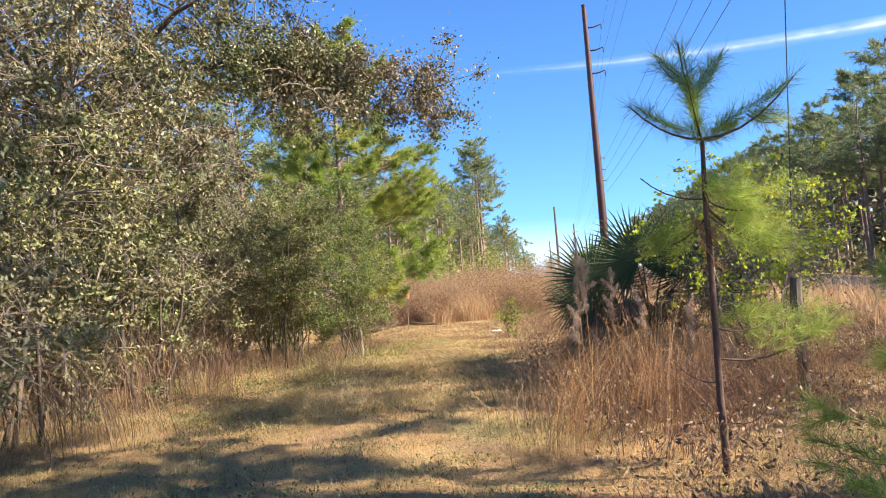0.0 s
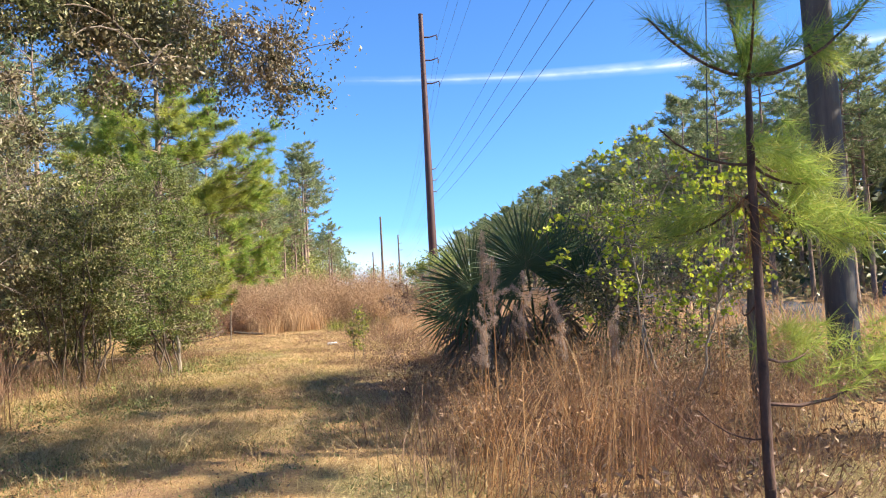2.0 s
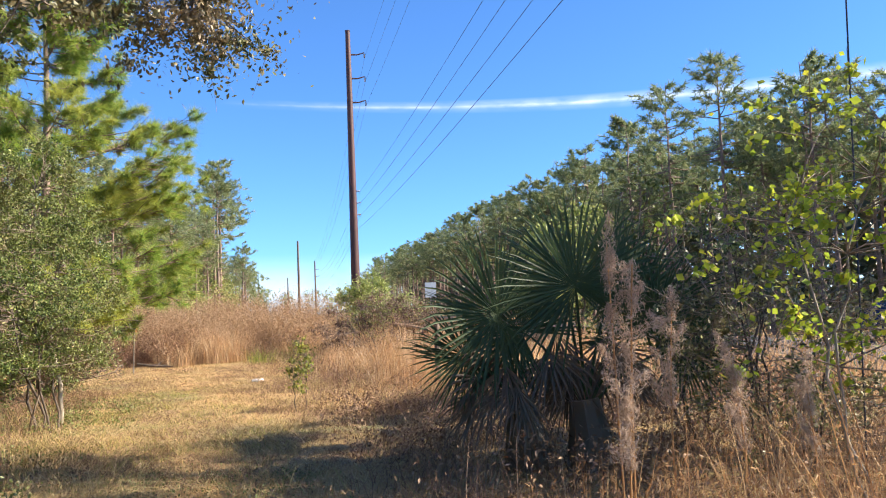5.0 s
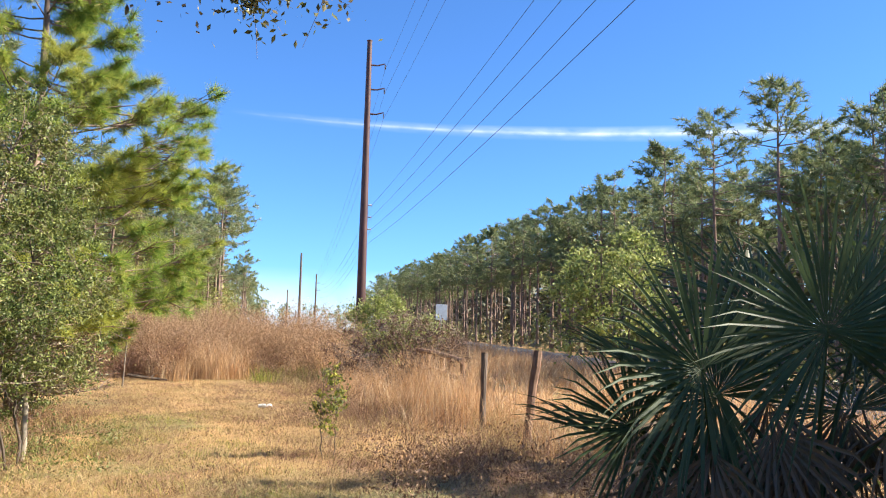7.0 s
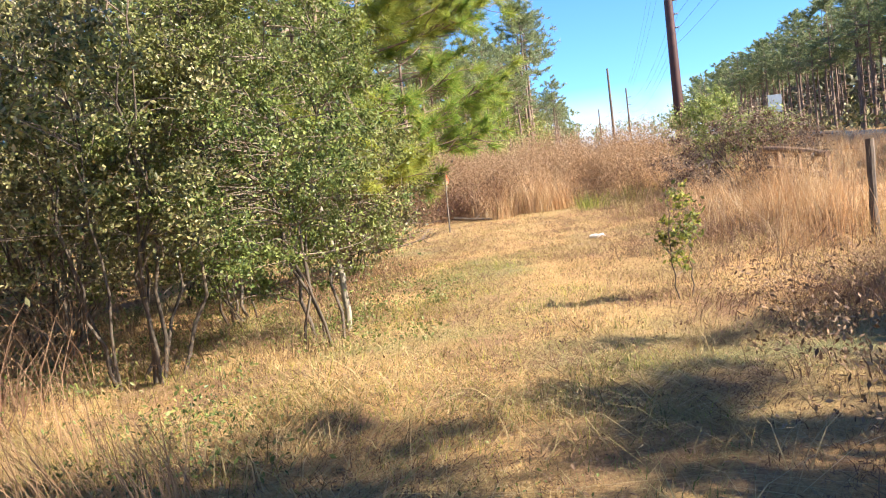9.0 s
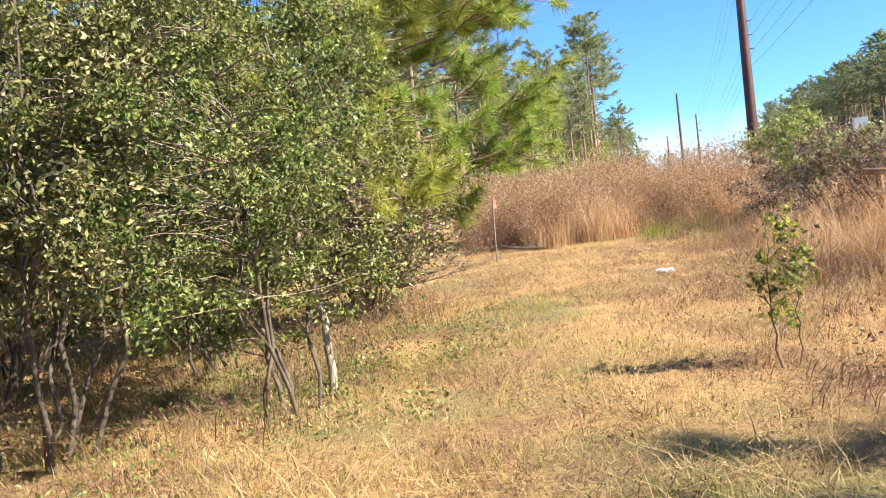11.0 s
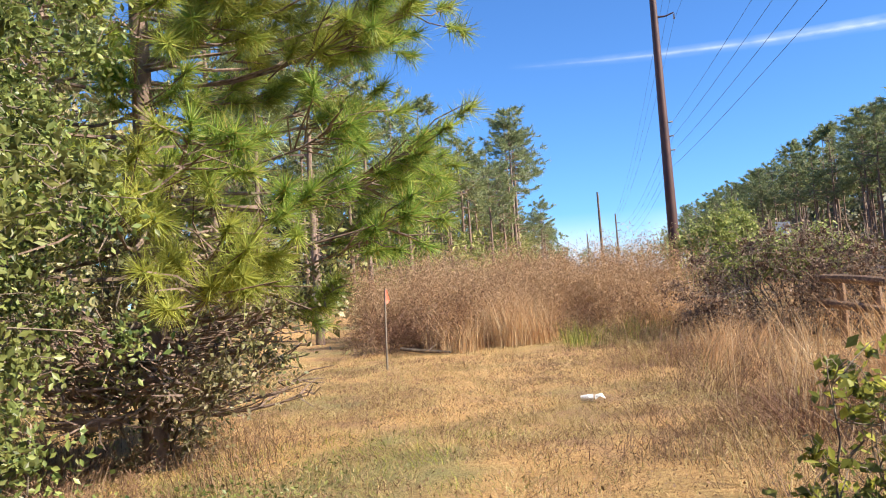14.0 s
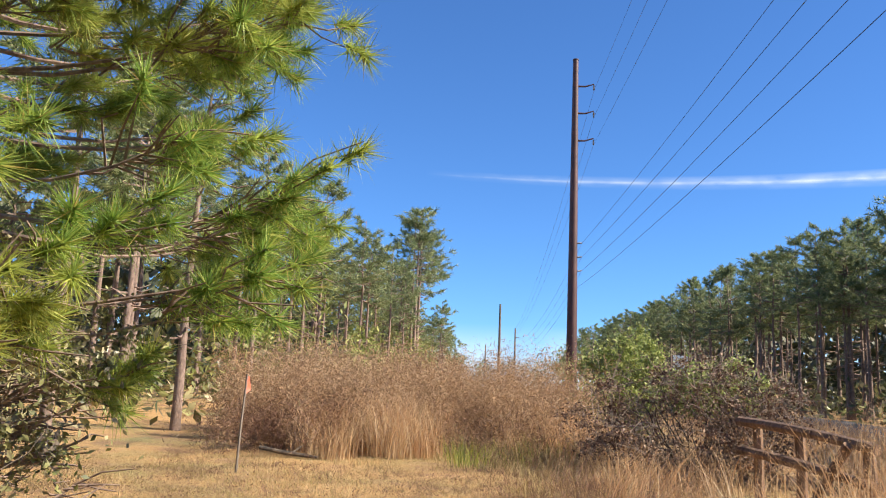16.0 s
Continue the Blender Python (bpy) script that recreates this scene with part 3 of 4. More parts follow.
# the dense thicket beside the clearing
THICKET = [(-4.2, 7.4, 1.8, 3.1), (-5.2, 9.6, 2.0, 4.6), (-4.2, 11.6, 1.8, 3.6), (-5.3, 13.8, 2.0, 4.4), (-4.1, 15.8, 1.7, 3.5),
           (-5.2, 17.8, 2.0, 4.4), (-3.7, 19.6, 1.7, 4.2), (-4.6, 22.0, 1.9, 4.2), (-2.9, 22.6, 1.4, 3.4), (-5.2, 5.0, 1.9, 4.4)]
for k, (x, y, rad, h) in enumerate(THICKET):
    bushy("thicket_shrub", x, y, "tangled olive-green evergreen shrub with grey twigs", 100 + k, (0.1, 0, h * 0.53), (rad, rad, h * 0.5),
          110, 19000, 0.064, (M_YAUPON, M_OAK, M_YAUPON, M_MYRTLE)[k % 4], 10, 0.02, group="thicket shrubs", sigma=0.14, low=0.08, twigs=8)
BACK = [(-7.6, 6.0), (-7.8, 9.5), (-8.0, 13.0), (-8.0, 16.5), (-8.0, 20.0), (-7.6, 23.5), (-6.4, 26.5), (-10.5, 11), (-10.5, 18), (-10.5, 24.5), (-9, 29), (-4.5, 27.5)]
for k, (x, y) in enumerate(BACK):
    bushy("thicket_tree", x, y, "dense dark evergreen growth deeper in the thicket", 140 + k, (0, 0, 3.0), (2.3, 2.3, 2.9),
          130, 9000, 0.14, M_YAUPON, 5, 0.05, group="thicket trees", sigma=0.35, category="tree")
for k, (x, y, z, rad) in enumerate([(-3.3, 12.4, 3.2, 1.5), (-4.0, 9.6, 3.5, 1.7), (-4.6, 7.0, 3.6, 1.8)]):
    bushy("thicket_tree", x, y, "tall olive evergreen at the edge of the thicket", 160 + k, (0, 0, z), (rad, rad, 1.55),
          120, 24000, 0.06, (M_OAK, M_YAUPON)[k % 2], 4, 0.035, group="thicket trees", sigma=0.15, category="tree", twigs=7)
bushy("myrtle_shrub", -0.6, 18.35, "leaning green evergreen shrub with several dark stems", 201, (-0.45, 0.15, 2.2), (1.45, 1.5, 1.7),
      290, 72000, 0.039, M_MYRTLE, 5, 0.02, sigma=0.14, spread=0.35)
bushy("myrtle_shrub", -2.1, 17.7, "dark dense evergreen shrub behind the leaning one", 204, (0.0, 0.1, 2.3), (1.25, 1.3, 1.5),
      170, 34000, 0.05, M_YAUPON, 9, 0.02, sigma=0.15, low=0.75, spread=0.4)
bushy("myrtle_shrub", -1.9, 20.6, "dense green evergreen shrub under the pine", 202, (0.1, 0, 2.1), (1.4, 1.4, 1.9),
      150, 36000, 0.044, M_MYRTLE, 7, 0.02, sigma=0.13)
bushy("myrtle_shrub", -0.8, 23.4, "thin olive shrub at the foot of the pine", 203, (0.1, 0, 1.25), (1.3, 1.5, 1.1),
      110, 11000, 0.055, M_YAUPON, 9, 0.018, sigma=0.2)

oak_r = np.random.default_rng(5)
# pale thin trunk beside the shrub
b = Build()
add_tube(b, curve_pts((-0.44, 18.95, 0), (-0.66, 18.9, 1.6), (0.07, 0, 0), 9) + oak_r.normal(0, 0.008, (9, 3)), np.linspace(0.036, 0.024, 9), 8)
single("bare_trunk", b, M_PALEBARK, "pale thin leaning trunk beside the shrub", "tree trunk", smooth=True)

# oak whose limb hangs over the path
tipv = np.array([6.05, 1.6, 5.05])
main = curve_pts((0.3, 0.1, 4.6), tipv, (0, 0, 0.75), 10)
fork = curve_pts(main[4], (4.3, 0.2, 4.5), (0, 0, 0.3), 7)
fork2 = curve_pts(main[3], (3.6, 3.4, 5.2), (0, 0, 0.4), 7)
OAK_EXTRA = [main[oak_r.integers(3, 10)] + oak_r.normal(0, 0.38, 3) + (0, 0, 0.12) for q in range(70)]
OAK_EXTRA += [fork[oak_r.integers(2, 7)] + oak_r.normal(0, 0.36, 3) for q in range(36)]
OAK_EXTRA += [fork2[oak_r.integers(2, 7)] + oak_r.normal(0, 0.4, 3) for q in range(30)]
OAK_EXTRA += [main[oak_r.integers(5, 10)] + oak_r.normal(0, 0.3, 3) - (0, 0, oak_r.uniform(0.0, 0.45)) for q in range(80)]
OAK_BOUGHS = [main, fork, fork2]
for q in range(16):
    a = 2.39996 * q
    rr = oak_r.uniform(1.6, 3.6)
    foot = np.array([0.1 * math.cos(a), 0.1 * math.sin(a), oak_r.uniform(2.6, 5.6)])
    OAK_BOUGHS.append(curve_pts(foot, (rr * math.cos(a), rr * math.sin(a) - 0.6, oak_r.uniform(3.4, 7.8)), (0, 0, 0.5), 9) + oak_r.normal(0, 0.05, (9, 3)))
bushy("oak_tree", -4.9, 13.6, "spreading evergreen oak with a limb over the path", 301, (-0.2, -0.6, 5.9), (4.0, 4.3, 3.5),
      700, 140000, 0.07, M_OAK, 3, 0.12, sigma=0.24, category="tree", extra=OAK_EXTRA, boughs=OAK_BOUGHS)

pine("young_pine", -0.85, 23.3, 8.8, 0.15, 2.45, 11, "young green pine with long drooping lower limbs", limbs=96, tufts=17, count=165, fall=1.9, low=0.9, bare=64,
     aims=[(1.5 + 0.22 * k, (37 * k) % 100 - 48, 1.85 + 0.11 * ((k * 5) % 7)) for k in range(19)],
     length=0.24, width=0.0085, trunk_r=0.13, twig_sides=5)

# ---- pine sapling beside the path ----
def sapling():
    t = thing("pine_sapling", 2.12, 5.56, "thin young pine with a bare trunk and tufted top", "pine sapling")
    r = np.random.default_rng(21)
    b = Build()
    add_tube(b, [(0, 0, -0.1), (0.0, 0, 0.5), (0.02, 0, 1.2), (0.03, 0, 1.75), (0.05, 0, 2.2)], [0.027, 0.024, 0.021, 0.019, 0.014], 9)
    part("trunk", b, M_SAPBARK, t, smooth=True)
    top = np.array([0.05, 0, 2.2])
    jobs = [(top, top + (-0.10, 0, 0.66), 0.010, 1), (top, top + (-0.46, 0.05, 0.26), 0.009, 1), (top, top + (0.62, -0.1, 0.36), 0.011, 1),
            (top, top + (0.42, 0.35, 0.20), 0.008, 1), (top, top + (-0.2, -0.34, 0.30), 0.008, 1), (top + (0.3, -0.05, 0.14), top + (0.72, 0.2, 0.16), 0.006, 1),
            (top + (-0.03, 0, 0.3), top + (0.17, -0.05, 0.56), 0.006, 1), (top + (-0.05, 0, 0.36), top + (-0.24, 0.05, 0.58), 0.006, 1),
            ((0.03, 0, 1.80), (-0.36, 0.1, 1.98), 0.007, 0), ((0.03, 0, 1.75), (0.6, 0.15, 1.52), 0.009, 2), ((0.03, 0, 1.7), (0.42, -0.35, 1.42), 0.008, 2),
            ((0.03, 0, 1.85), (0.5, 0.3, 1.86), 0.008, 2), ((0.03, 0, 1.8), (0.35, -0.1, 1.72), 0.008, 2),
            ((0.03, 0, 1.68), (-0.25, 0.4, 1.52), 0.008, 2), ((0.02, 0, 1.2), (0.15, 0.3, 1.15), 0.006, 0), ((0.02, 0, 0.75), (0.95, 0.1, 1.0), 0.010, 2),
            ((0.02, 0, 0.95), (0.6, 0.3, 1.02), 0.007, 2), ((0.01, 0, 0.6), (-0.2, 0.2, 0.72), 0.005, 0), ((0.01, 0, 0.35), (0.2, -0.2, 0.42), 0.005, 0)]
    for a, c, rad, mode in jobs:
        a, c = np.array(a, float), np.array(c, float)
        pts = curve_pts(a, c, np.array([0, 0, -0.12]) * np.linalg.norm(c - a) + r.normal(0, 0.01, 3), 6)
        wood = Build()
        add_tube(wood, pts, np.linspace(rad, rad * 0.5, 6), 6)
        br = part("branch", wood, M_SAPBARK, t)
        if mode:
            n = 13
            q = np.linspace(0.22 if mode == 1 else 0.45, 1, n)[:, None]
            at = a * (1 - q) + c * q + r.normal(0, 0.02 if mode == 1 else 0.06, (n, 3))
            way = np.repeat([unit(c - a)], n, 0)
            g = Build()
            add_needles(g, at, way, r, 42 if mode == 1 else 75, 0.17, 0.0032, 0.75)
            part("needles", g, M_NEEDLE, br)
    g = Build()
    add_needles(g, np.array([[0.06, 0, 1.55], [0.05, 0.05, 1.4], [0.1, 0, 1.6]]), np.array([[0.6, 0, -0.6], [0.5, 0.4, -0.8], [0.8, -0.2, -0.3]]), r, 60, 0.2, 0.004, 0.5, 0.3)
    part("dead_needles", g, M_DEADNEEDLE, t, "rust-brown dead needles")


sapling()
pine("pine_seedling", 2.2, 3.6, 1.3, 0.12, 0.55, 23, "small bushy pine seedling in dry weeds", limbs=16, tufts=5, count=60, length=0.17, width=0.0035,
     trunk_r=0.014, kind="pine sapling", fall=1.5, low=0.9)


# ---- palmetto ----
def add_fan(b, hub, out, facing, reach, r, arc=290, n=52, hang=0.06):
    """A pleated fan: folded blades joined near the hub, split and drooping at the tips."""
    out, facing = unit(np.array(out, float)), np.array(facing, float)
    nrm = unit(facing - out * (facing @ out))
    side = np.cross(out, nrm)
    vs, fs = [hub], []
    for j in range(n):
        w = (j / (n - 1) - 0.5) * radians(arc)
        d = unit(out * math.cos(w) + side * math.sin(w) + nrm * (0.16 + 0.05 * r.normal()))
        cr = unit(np.cross(d, nrm))
        bl = reach * (1.0 - 0.22 * (abs(w) / 2.5) ** 2) * r.uniform(0.9, 1.06)
        wd = reach * 0.42 * radians(arc) / n * 0.42
        p1 = hub + d * bl * 0.42
        p2 = hub + d * bl * 0.75 + np.array([0, 0, -hang * 0.3]) * bl
        p3 = hub + d * bl + np.array([0, 0, -hang - hang * r.uniform()]) * bl + cr * r.normal(0, 0.012)
        k = len(vs)
        vs += [p1 - cr * wd, p1 - nrm * wd * 0.8, p1 + cr * wd, p2 - cr * wd * 0.6, p2 - nrm * wd * 0.45, p2 + cr * wd * 0.6, p3]
        fs += [[0, k, k + 1], [0, k + 1, k + 2], [k, k + 3, k + 4], [k, k + 4, k + 1], [k + 1, k + 4, k + 5], [k + 1, k + 5, k + 2],
               [k + 3, k + 6, k + 4], [k + 4, k + 6, k + 5]]
    b.add(vs, fs)


def palmetto(x, y, seed, fans, label, dead=14, stump=0.5, wide=0.5):
    """fans: hub (metres from the foot), way of the middle blade, way the fan faces, blade length."""
    t = thing("palmetto", x, y, label, "palm", "palmettos")
    r = np.random.default_rng(seed)
    b = Build()
    add_tube(b, [(0, 0, -0.1), (0.03, 0, stump * 0.5), (0, 0.02, stump)], [0.2, 0.19, 0.13], 10)
    part("stump", b, M_PALMDRY, t)
    for hub, out, facing, reach in fans:
        hub = np.array(hub, float)
        b = Build()
        add_tube(b, curve_pts((0, 0, stump * 0.8), hub, (0, 0, 0.12), 7), np.linspace(0.016, 0.009, 7), 5)
        stalk = part("stalk", b, M_PALM, t)
        b = Build()
        add_fan(b, hub, out, facing, reach, r)
        part("fan_frond", b, M_PALM, stalk)
    for k in range(dead):
        a = r.uniform(0, 2 * math.pi)
        out = np.array([math.cos(a), math.sin(a), 0])
        b = Build()
        at = out * r.uniform(0.15, wide) + np.array([0, 0, r.uniform(0.5, 1.15)])
        add_fan(b, at, out * 0.4 + np.array([0, 0, -1.0]) + r.normal(0, 0.25, 3), out + r.normal(0, 0.3, 3), r.uniform(0.4, 0.62), r, 110, 13, 0.12)
        add_tube(b, curve_pts((0, 0, stump * 0.8), at, (0, 0, 0.1), 4), np.full(4, 0.008), 4, False)
        part("dead_frond", b, M_PALMDRY, t, "grey-brown dried hanging frond")


palmetto(3.35, 12.2, 31, [
    ((-0.35, -0.3, 1.33), (-0.8, -0.1, 0.25), (-0.35, -1, 0.15), 0.86), ((-0.1, 0.35, 1.25), (-0.7, 0.5, 0.35), (-0.5, 0.3, 0.8), 0.78),
    ((-0.45, 0.15, 1.0), (-0.9, 0.1, 0.05), (-0.3, -0.9, 0.3), 0.6),
    ((-0.3, 0.6, 0.9), (-0.5, 0.8, 0.1), (0, 0.4, 0.9), 0.66)],
    "dark green fan palmetto with spiky low fans among dry grass")
palmetto(3.85, 12.0, 32, [
    ((-0.25, -0.35, 1.56), (-0.35, -0.1, 0.9), (-0.25, -1, 0.2), 0.92), ((0.3, -0.1, 1.62), (0.1, 0.15, 1.0), (0.3, -0.8, 0.1), 0.80),
    ((0.65, 0.05, 1.45), (0.6, 0.1, 0.8), (0.2, -0.9, 0.3), 0.82), ((0.1, 0.45, 1.7), (-0.1, 0.5, 0.9), (0, 0.9, 0.3), 0.85),
    ((0.8, -0.3, 1.0), (0.9, -0.2, 0.2), (0.1, -0.9, 0.3), 0.66),
    ((0.75, 0.4, 1.1), (0.8, 0.5, 0.2), (0.2, 0.3, 0.9), 0.75), ((-0.45, 0.25, 1.2), (-0.6, 0.4, 0.6), (-0.6, -0.3, 0.7), 0.75),
    ((0.35, -0.6, 1.3), (0.3, -0.5, 0.7), (0.2, -0.9, 0.3), 0.72)],
    "large dark green fan palmetto with upright sunlit fans", 18, 0.6, 0.55)

bushy("sweetgum_sapling", 3.95, 9.15, "slender young tree with bright yellow-green leaves", 401, (0.2, 0, 1.7), (1.15, 0.9, 0.95), 120, 3000, 0.045, M_YELLOW, 3, 0.013,
      M_PALEBARK, 0.085, "sapling", ratio=0.85, spread=0.2)
bushy("thin_shrub", 5.6, 12.6, "loose shrub of green and olive leaves behind the palmetto", 402, (0, 0, 1.6), (1.5, 1.3, 1.1), 70, 5000, 0.05, M_MYRTLE, 6, 0.02, sigma=0.22)
bushy("thin_shrub", 4.95, 10.9, "twiggy olive shrub beside the palmetto", 408, (0, 0, 1.0), (1.0, 0.9, 0.85), 80, 7000, 0.045, M_YAUPON, 7, 0.016, sigma=0.15, twigs=6)
bushy("leafy_sapling", 2.85, 18.3, "knee-high sapling with yellow-green leaves in dry grass", 403, (0, 0, 0.66), (0.16, 0.16, 0.5), 34, 800, 0.048, M_SAPLEAF, 2, 0.008,
      sigma=0.07, category="sapling", ratio=0.6, spread=0.1)
bushy("green_bush", 10.5, 39.0, "rounded light green bush near the tall pole", 404, (0, 0, 1.55), (1.35, 1.3, 1.45), 110, 11000, 0.11, M_LIGHTLEAF, 6, 0.03, sigma=0.22)
bushy("bramble_mound", 8.4, 30.6, "mound of dark tangled brambles with a green top", 405, (-0.2, -0.2, 0.85), (2.1, 1.7, 1.0), 230, 16000, 0.06, M_BRAMBLE, 16, 0.02, sigma=0.17, twigs=7)
bushy("briar_shrub", 9.0, 31.2, "green briar leaves over the bramble mound", 406, (0, 0, 1.5), (1.1, 1.0, 0.45), 60, 4500, 0.08, M_LIGHTLEAF, 5, 0.015, sigma=0.16)
bushy("pale_tree", 14.0, 28.5, "small pale green tree before the pine wood", 407, (0, 0, 2.7), (1.8, 1.6, 1.9), 90, 9000, 0.13, M_LIGHTLEAF, 4, 0.05, sigma=0.3, category="tree")

# ---- pine woods: a few trees built, then repeated ----
kinds = []
for k, (h, cf, rc) in enumerate([(13.0, 0.55, 2.4), (13.5, 0.5, 2.5), (12.6, 0.52, 2.4), (14.0, 0.58, 2.5)]):
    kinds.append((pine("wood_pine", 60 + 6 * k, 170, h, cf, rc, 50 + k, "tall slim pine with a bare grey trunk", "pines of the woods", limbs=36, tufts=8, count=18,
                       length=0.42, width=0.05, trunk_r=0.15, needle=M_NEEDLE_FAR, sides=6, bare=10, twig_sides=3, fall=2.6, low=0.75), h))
wr = np.random.default_rng(77)


def stand(ob, x, y, s):
    m = pose(x, y, float(ground(x, y)) - 0.05, 0, 0, wr.uniform(0, 360)) @ Matrix.Diagonal((s, s, s, 1))
    c = copy_thing(ob, m)
    c.scale = (s, s, s)


def wood_row(offset, y0, y1, step, side, jitter=1.2, tall=1.0):
    y = y0
    while y < y1:
        k = wr.integers(len(kinds))
        edge = 28.6 + 0.2213 * (y - 52) if side > 0 else 13.2 + 0.2213 * (y - 103)
        stand(kinds[k][0], edge + side * offset + wr.normal(0, jitter), y + wr.normal(0, step * 0.3), tall * wr.uniform(0.88, 1.06) * (0.95 if side > 0 and y < 42 else 1.0))
        y += step * (1 + max(0, y - 60) / 90)


for off, st in ((0, 2.2), (2.3, 2.4), (4.8, 2.7)):
    wood_row(off, 24 - off * 0.4, 180, st, 1, tall=0.80)
for off, st in ((0.5, 4.2), (4.0, 3.6), (8.5, 3.8)):
    wood_row(off, 62 if off < 2 else 46, 190, st, -1, tall=0.86)
for x, y, s in ((13.2, 101, 1.32), (13.8, 103.5, 1.36), (12.6, 99.5, 1.2), (14.8, 110, 1.25), (-2.4, 33, 0.72), (-4.5, 30, 0.8), (-0.9, 38, 0.75), (-6, 34, 0.8), (-3, 42, 0.8),
                (-8, 38, 0.85), (-5, 47, 0.85), (0.2, 47, 0.75)):
    stand(kinds[3 if s > 1.05 else 0][0], x, y, s)
# unseen pines added beyond the fence to lay shade on the path and thicket
for x, y, s in ((10.2, 7.4, 0.78), (11.0, 9.0, 0.74), (11.6, 4.8, 0.8), (11.7, 10.3, 0.70), (15.2, 7.6, 0.74), (7.0, 0.4, 1.0), (8.2, -1.4, 1.0), (7.8, 2.4, 0.98), (16.2, 12.6, 0.7), (12.6, 12.2, 0.62), (10.6, 1.4, 0.8), (11.3, -0.6, 0.75)):
    stand(kinds[3][0], x, y, s)

# far woods closing the strip
b = Build()
far_r = np.random.default_rng(9)
for k in range(420):
    s = far_r.uniform(230, 420)
    o = far_r.uniform(-130, 130)
    x, y = s * 0.216 + o * 0.976 + 5, s * 0.976 - o * 0.216
    if abs(o - 2) < 16 and s < 400:
        continue
    z, h = float(ground(x, y)), far_r.uniform(11, 16)
    add_tube(b, [(x, y, z - 0.2), (x, y, z + h)], [0.2, 0.05], 4, False)
    add_needles(b, np.stack([x + far_r.normal(0, 1.3, 26), y + far_r.normal(0, 1.3, 26), z + h * far_r.uniform(0.45, 1.0, 26)], 1),
                far_r.normal(size=(26, 3)), far_r, 10, 1.3, 0.3, 0.8)
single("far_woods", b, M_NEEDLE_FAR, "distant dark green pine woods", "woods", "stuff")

# leaf mass behind the pines, coloured dark as shade and closing off the sky
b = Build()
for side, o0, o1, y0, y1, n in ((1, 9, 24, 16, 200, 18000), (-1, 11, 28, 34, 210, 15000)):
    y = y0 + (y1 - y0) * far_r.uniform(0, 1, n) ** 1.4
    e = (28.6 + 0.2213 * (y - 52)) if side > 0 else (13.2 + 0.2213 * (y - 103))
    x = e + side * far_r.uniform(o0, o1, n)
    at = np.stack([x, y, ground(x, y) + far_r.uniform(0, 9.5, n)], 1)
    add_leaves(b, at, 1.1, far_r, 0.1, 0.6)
single("deep_woods", b, M_DEEPWOOD, "leaf mass deep in the pine woods, coloured dark as shade", "woods", "stuff")
b = Build()
for side, n in ((1, 9000), (-1, 7000)):
    y = far_r.uniform(26, 150, n)
    e = (28.6 + 0.2213 * (y - 52)) if side > 0 else (11.8 + 0.2213 * (y - 103))
    x = e + side * far_r.uniform(-1.5, 12, n)
    at = np.stack([x, y, ground(x, y) + np.abs(far_r.normal(0, 0.9, n)) + 0.1], 1)
    add_leaves(b, at, 0.4, far_r, 0.2, 0.5)
single("wood_undergrowth", b, M_YAUPON, "low scrub at the foot of the pines", "undergrowth", "stuff")

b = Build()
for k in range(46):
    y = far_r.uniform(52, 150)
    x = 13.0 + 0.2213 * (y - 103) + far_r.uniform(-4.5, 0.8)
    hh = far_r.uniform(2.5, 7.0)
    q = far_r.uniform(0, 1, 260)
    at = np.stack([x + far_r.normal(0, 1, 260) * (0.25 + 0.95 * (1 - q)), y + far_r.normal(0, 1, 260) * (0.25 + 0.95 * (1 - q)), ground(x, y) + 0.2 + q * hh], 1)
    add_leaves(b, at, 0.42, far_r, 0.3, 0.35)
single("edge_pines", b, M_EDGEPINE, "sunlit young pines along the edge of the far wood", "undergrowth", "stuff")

# ---- fence ----
def fence_post(x, y, h, rad, lean, mat, label):
    b = Build()
    r = np.random.default_rng(int(x * 100))
    z = float(ground(x, y))
    zs = np.linspace(-0.25, h, 8)
    p = np.stack([x + lean[0] * zs + r.normal(0, 0.006, 8), y + lean[1] * zs + r.normal(0, 0.006, 8), z + zs], 1)
    add_tube(b, p, rad * (1 + r.normal(0, 0.05, 8)), 9)
    single("fence_post", b, mat, label, "fence post", group="fence posts", smooth=False)


fence_post(3.95, 8.0, 1.2, 0.06, (0.02, 0), M_POST, "round grey weathered fence post in dry weeds")
fence_post(6.0, 19.15, 1.32, 0.065, (0.14, 0.02), M_POSTRED, "leaning brown fence post in tall dry grass")
fence_post(6.2, 21.0, 1.25, 0.05, (0.02, 0.0), M_POST, "thin dark fence post in tall dry grass")


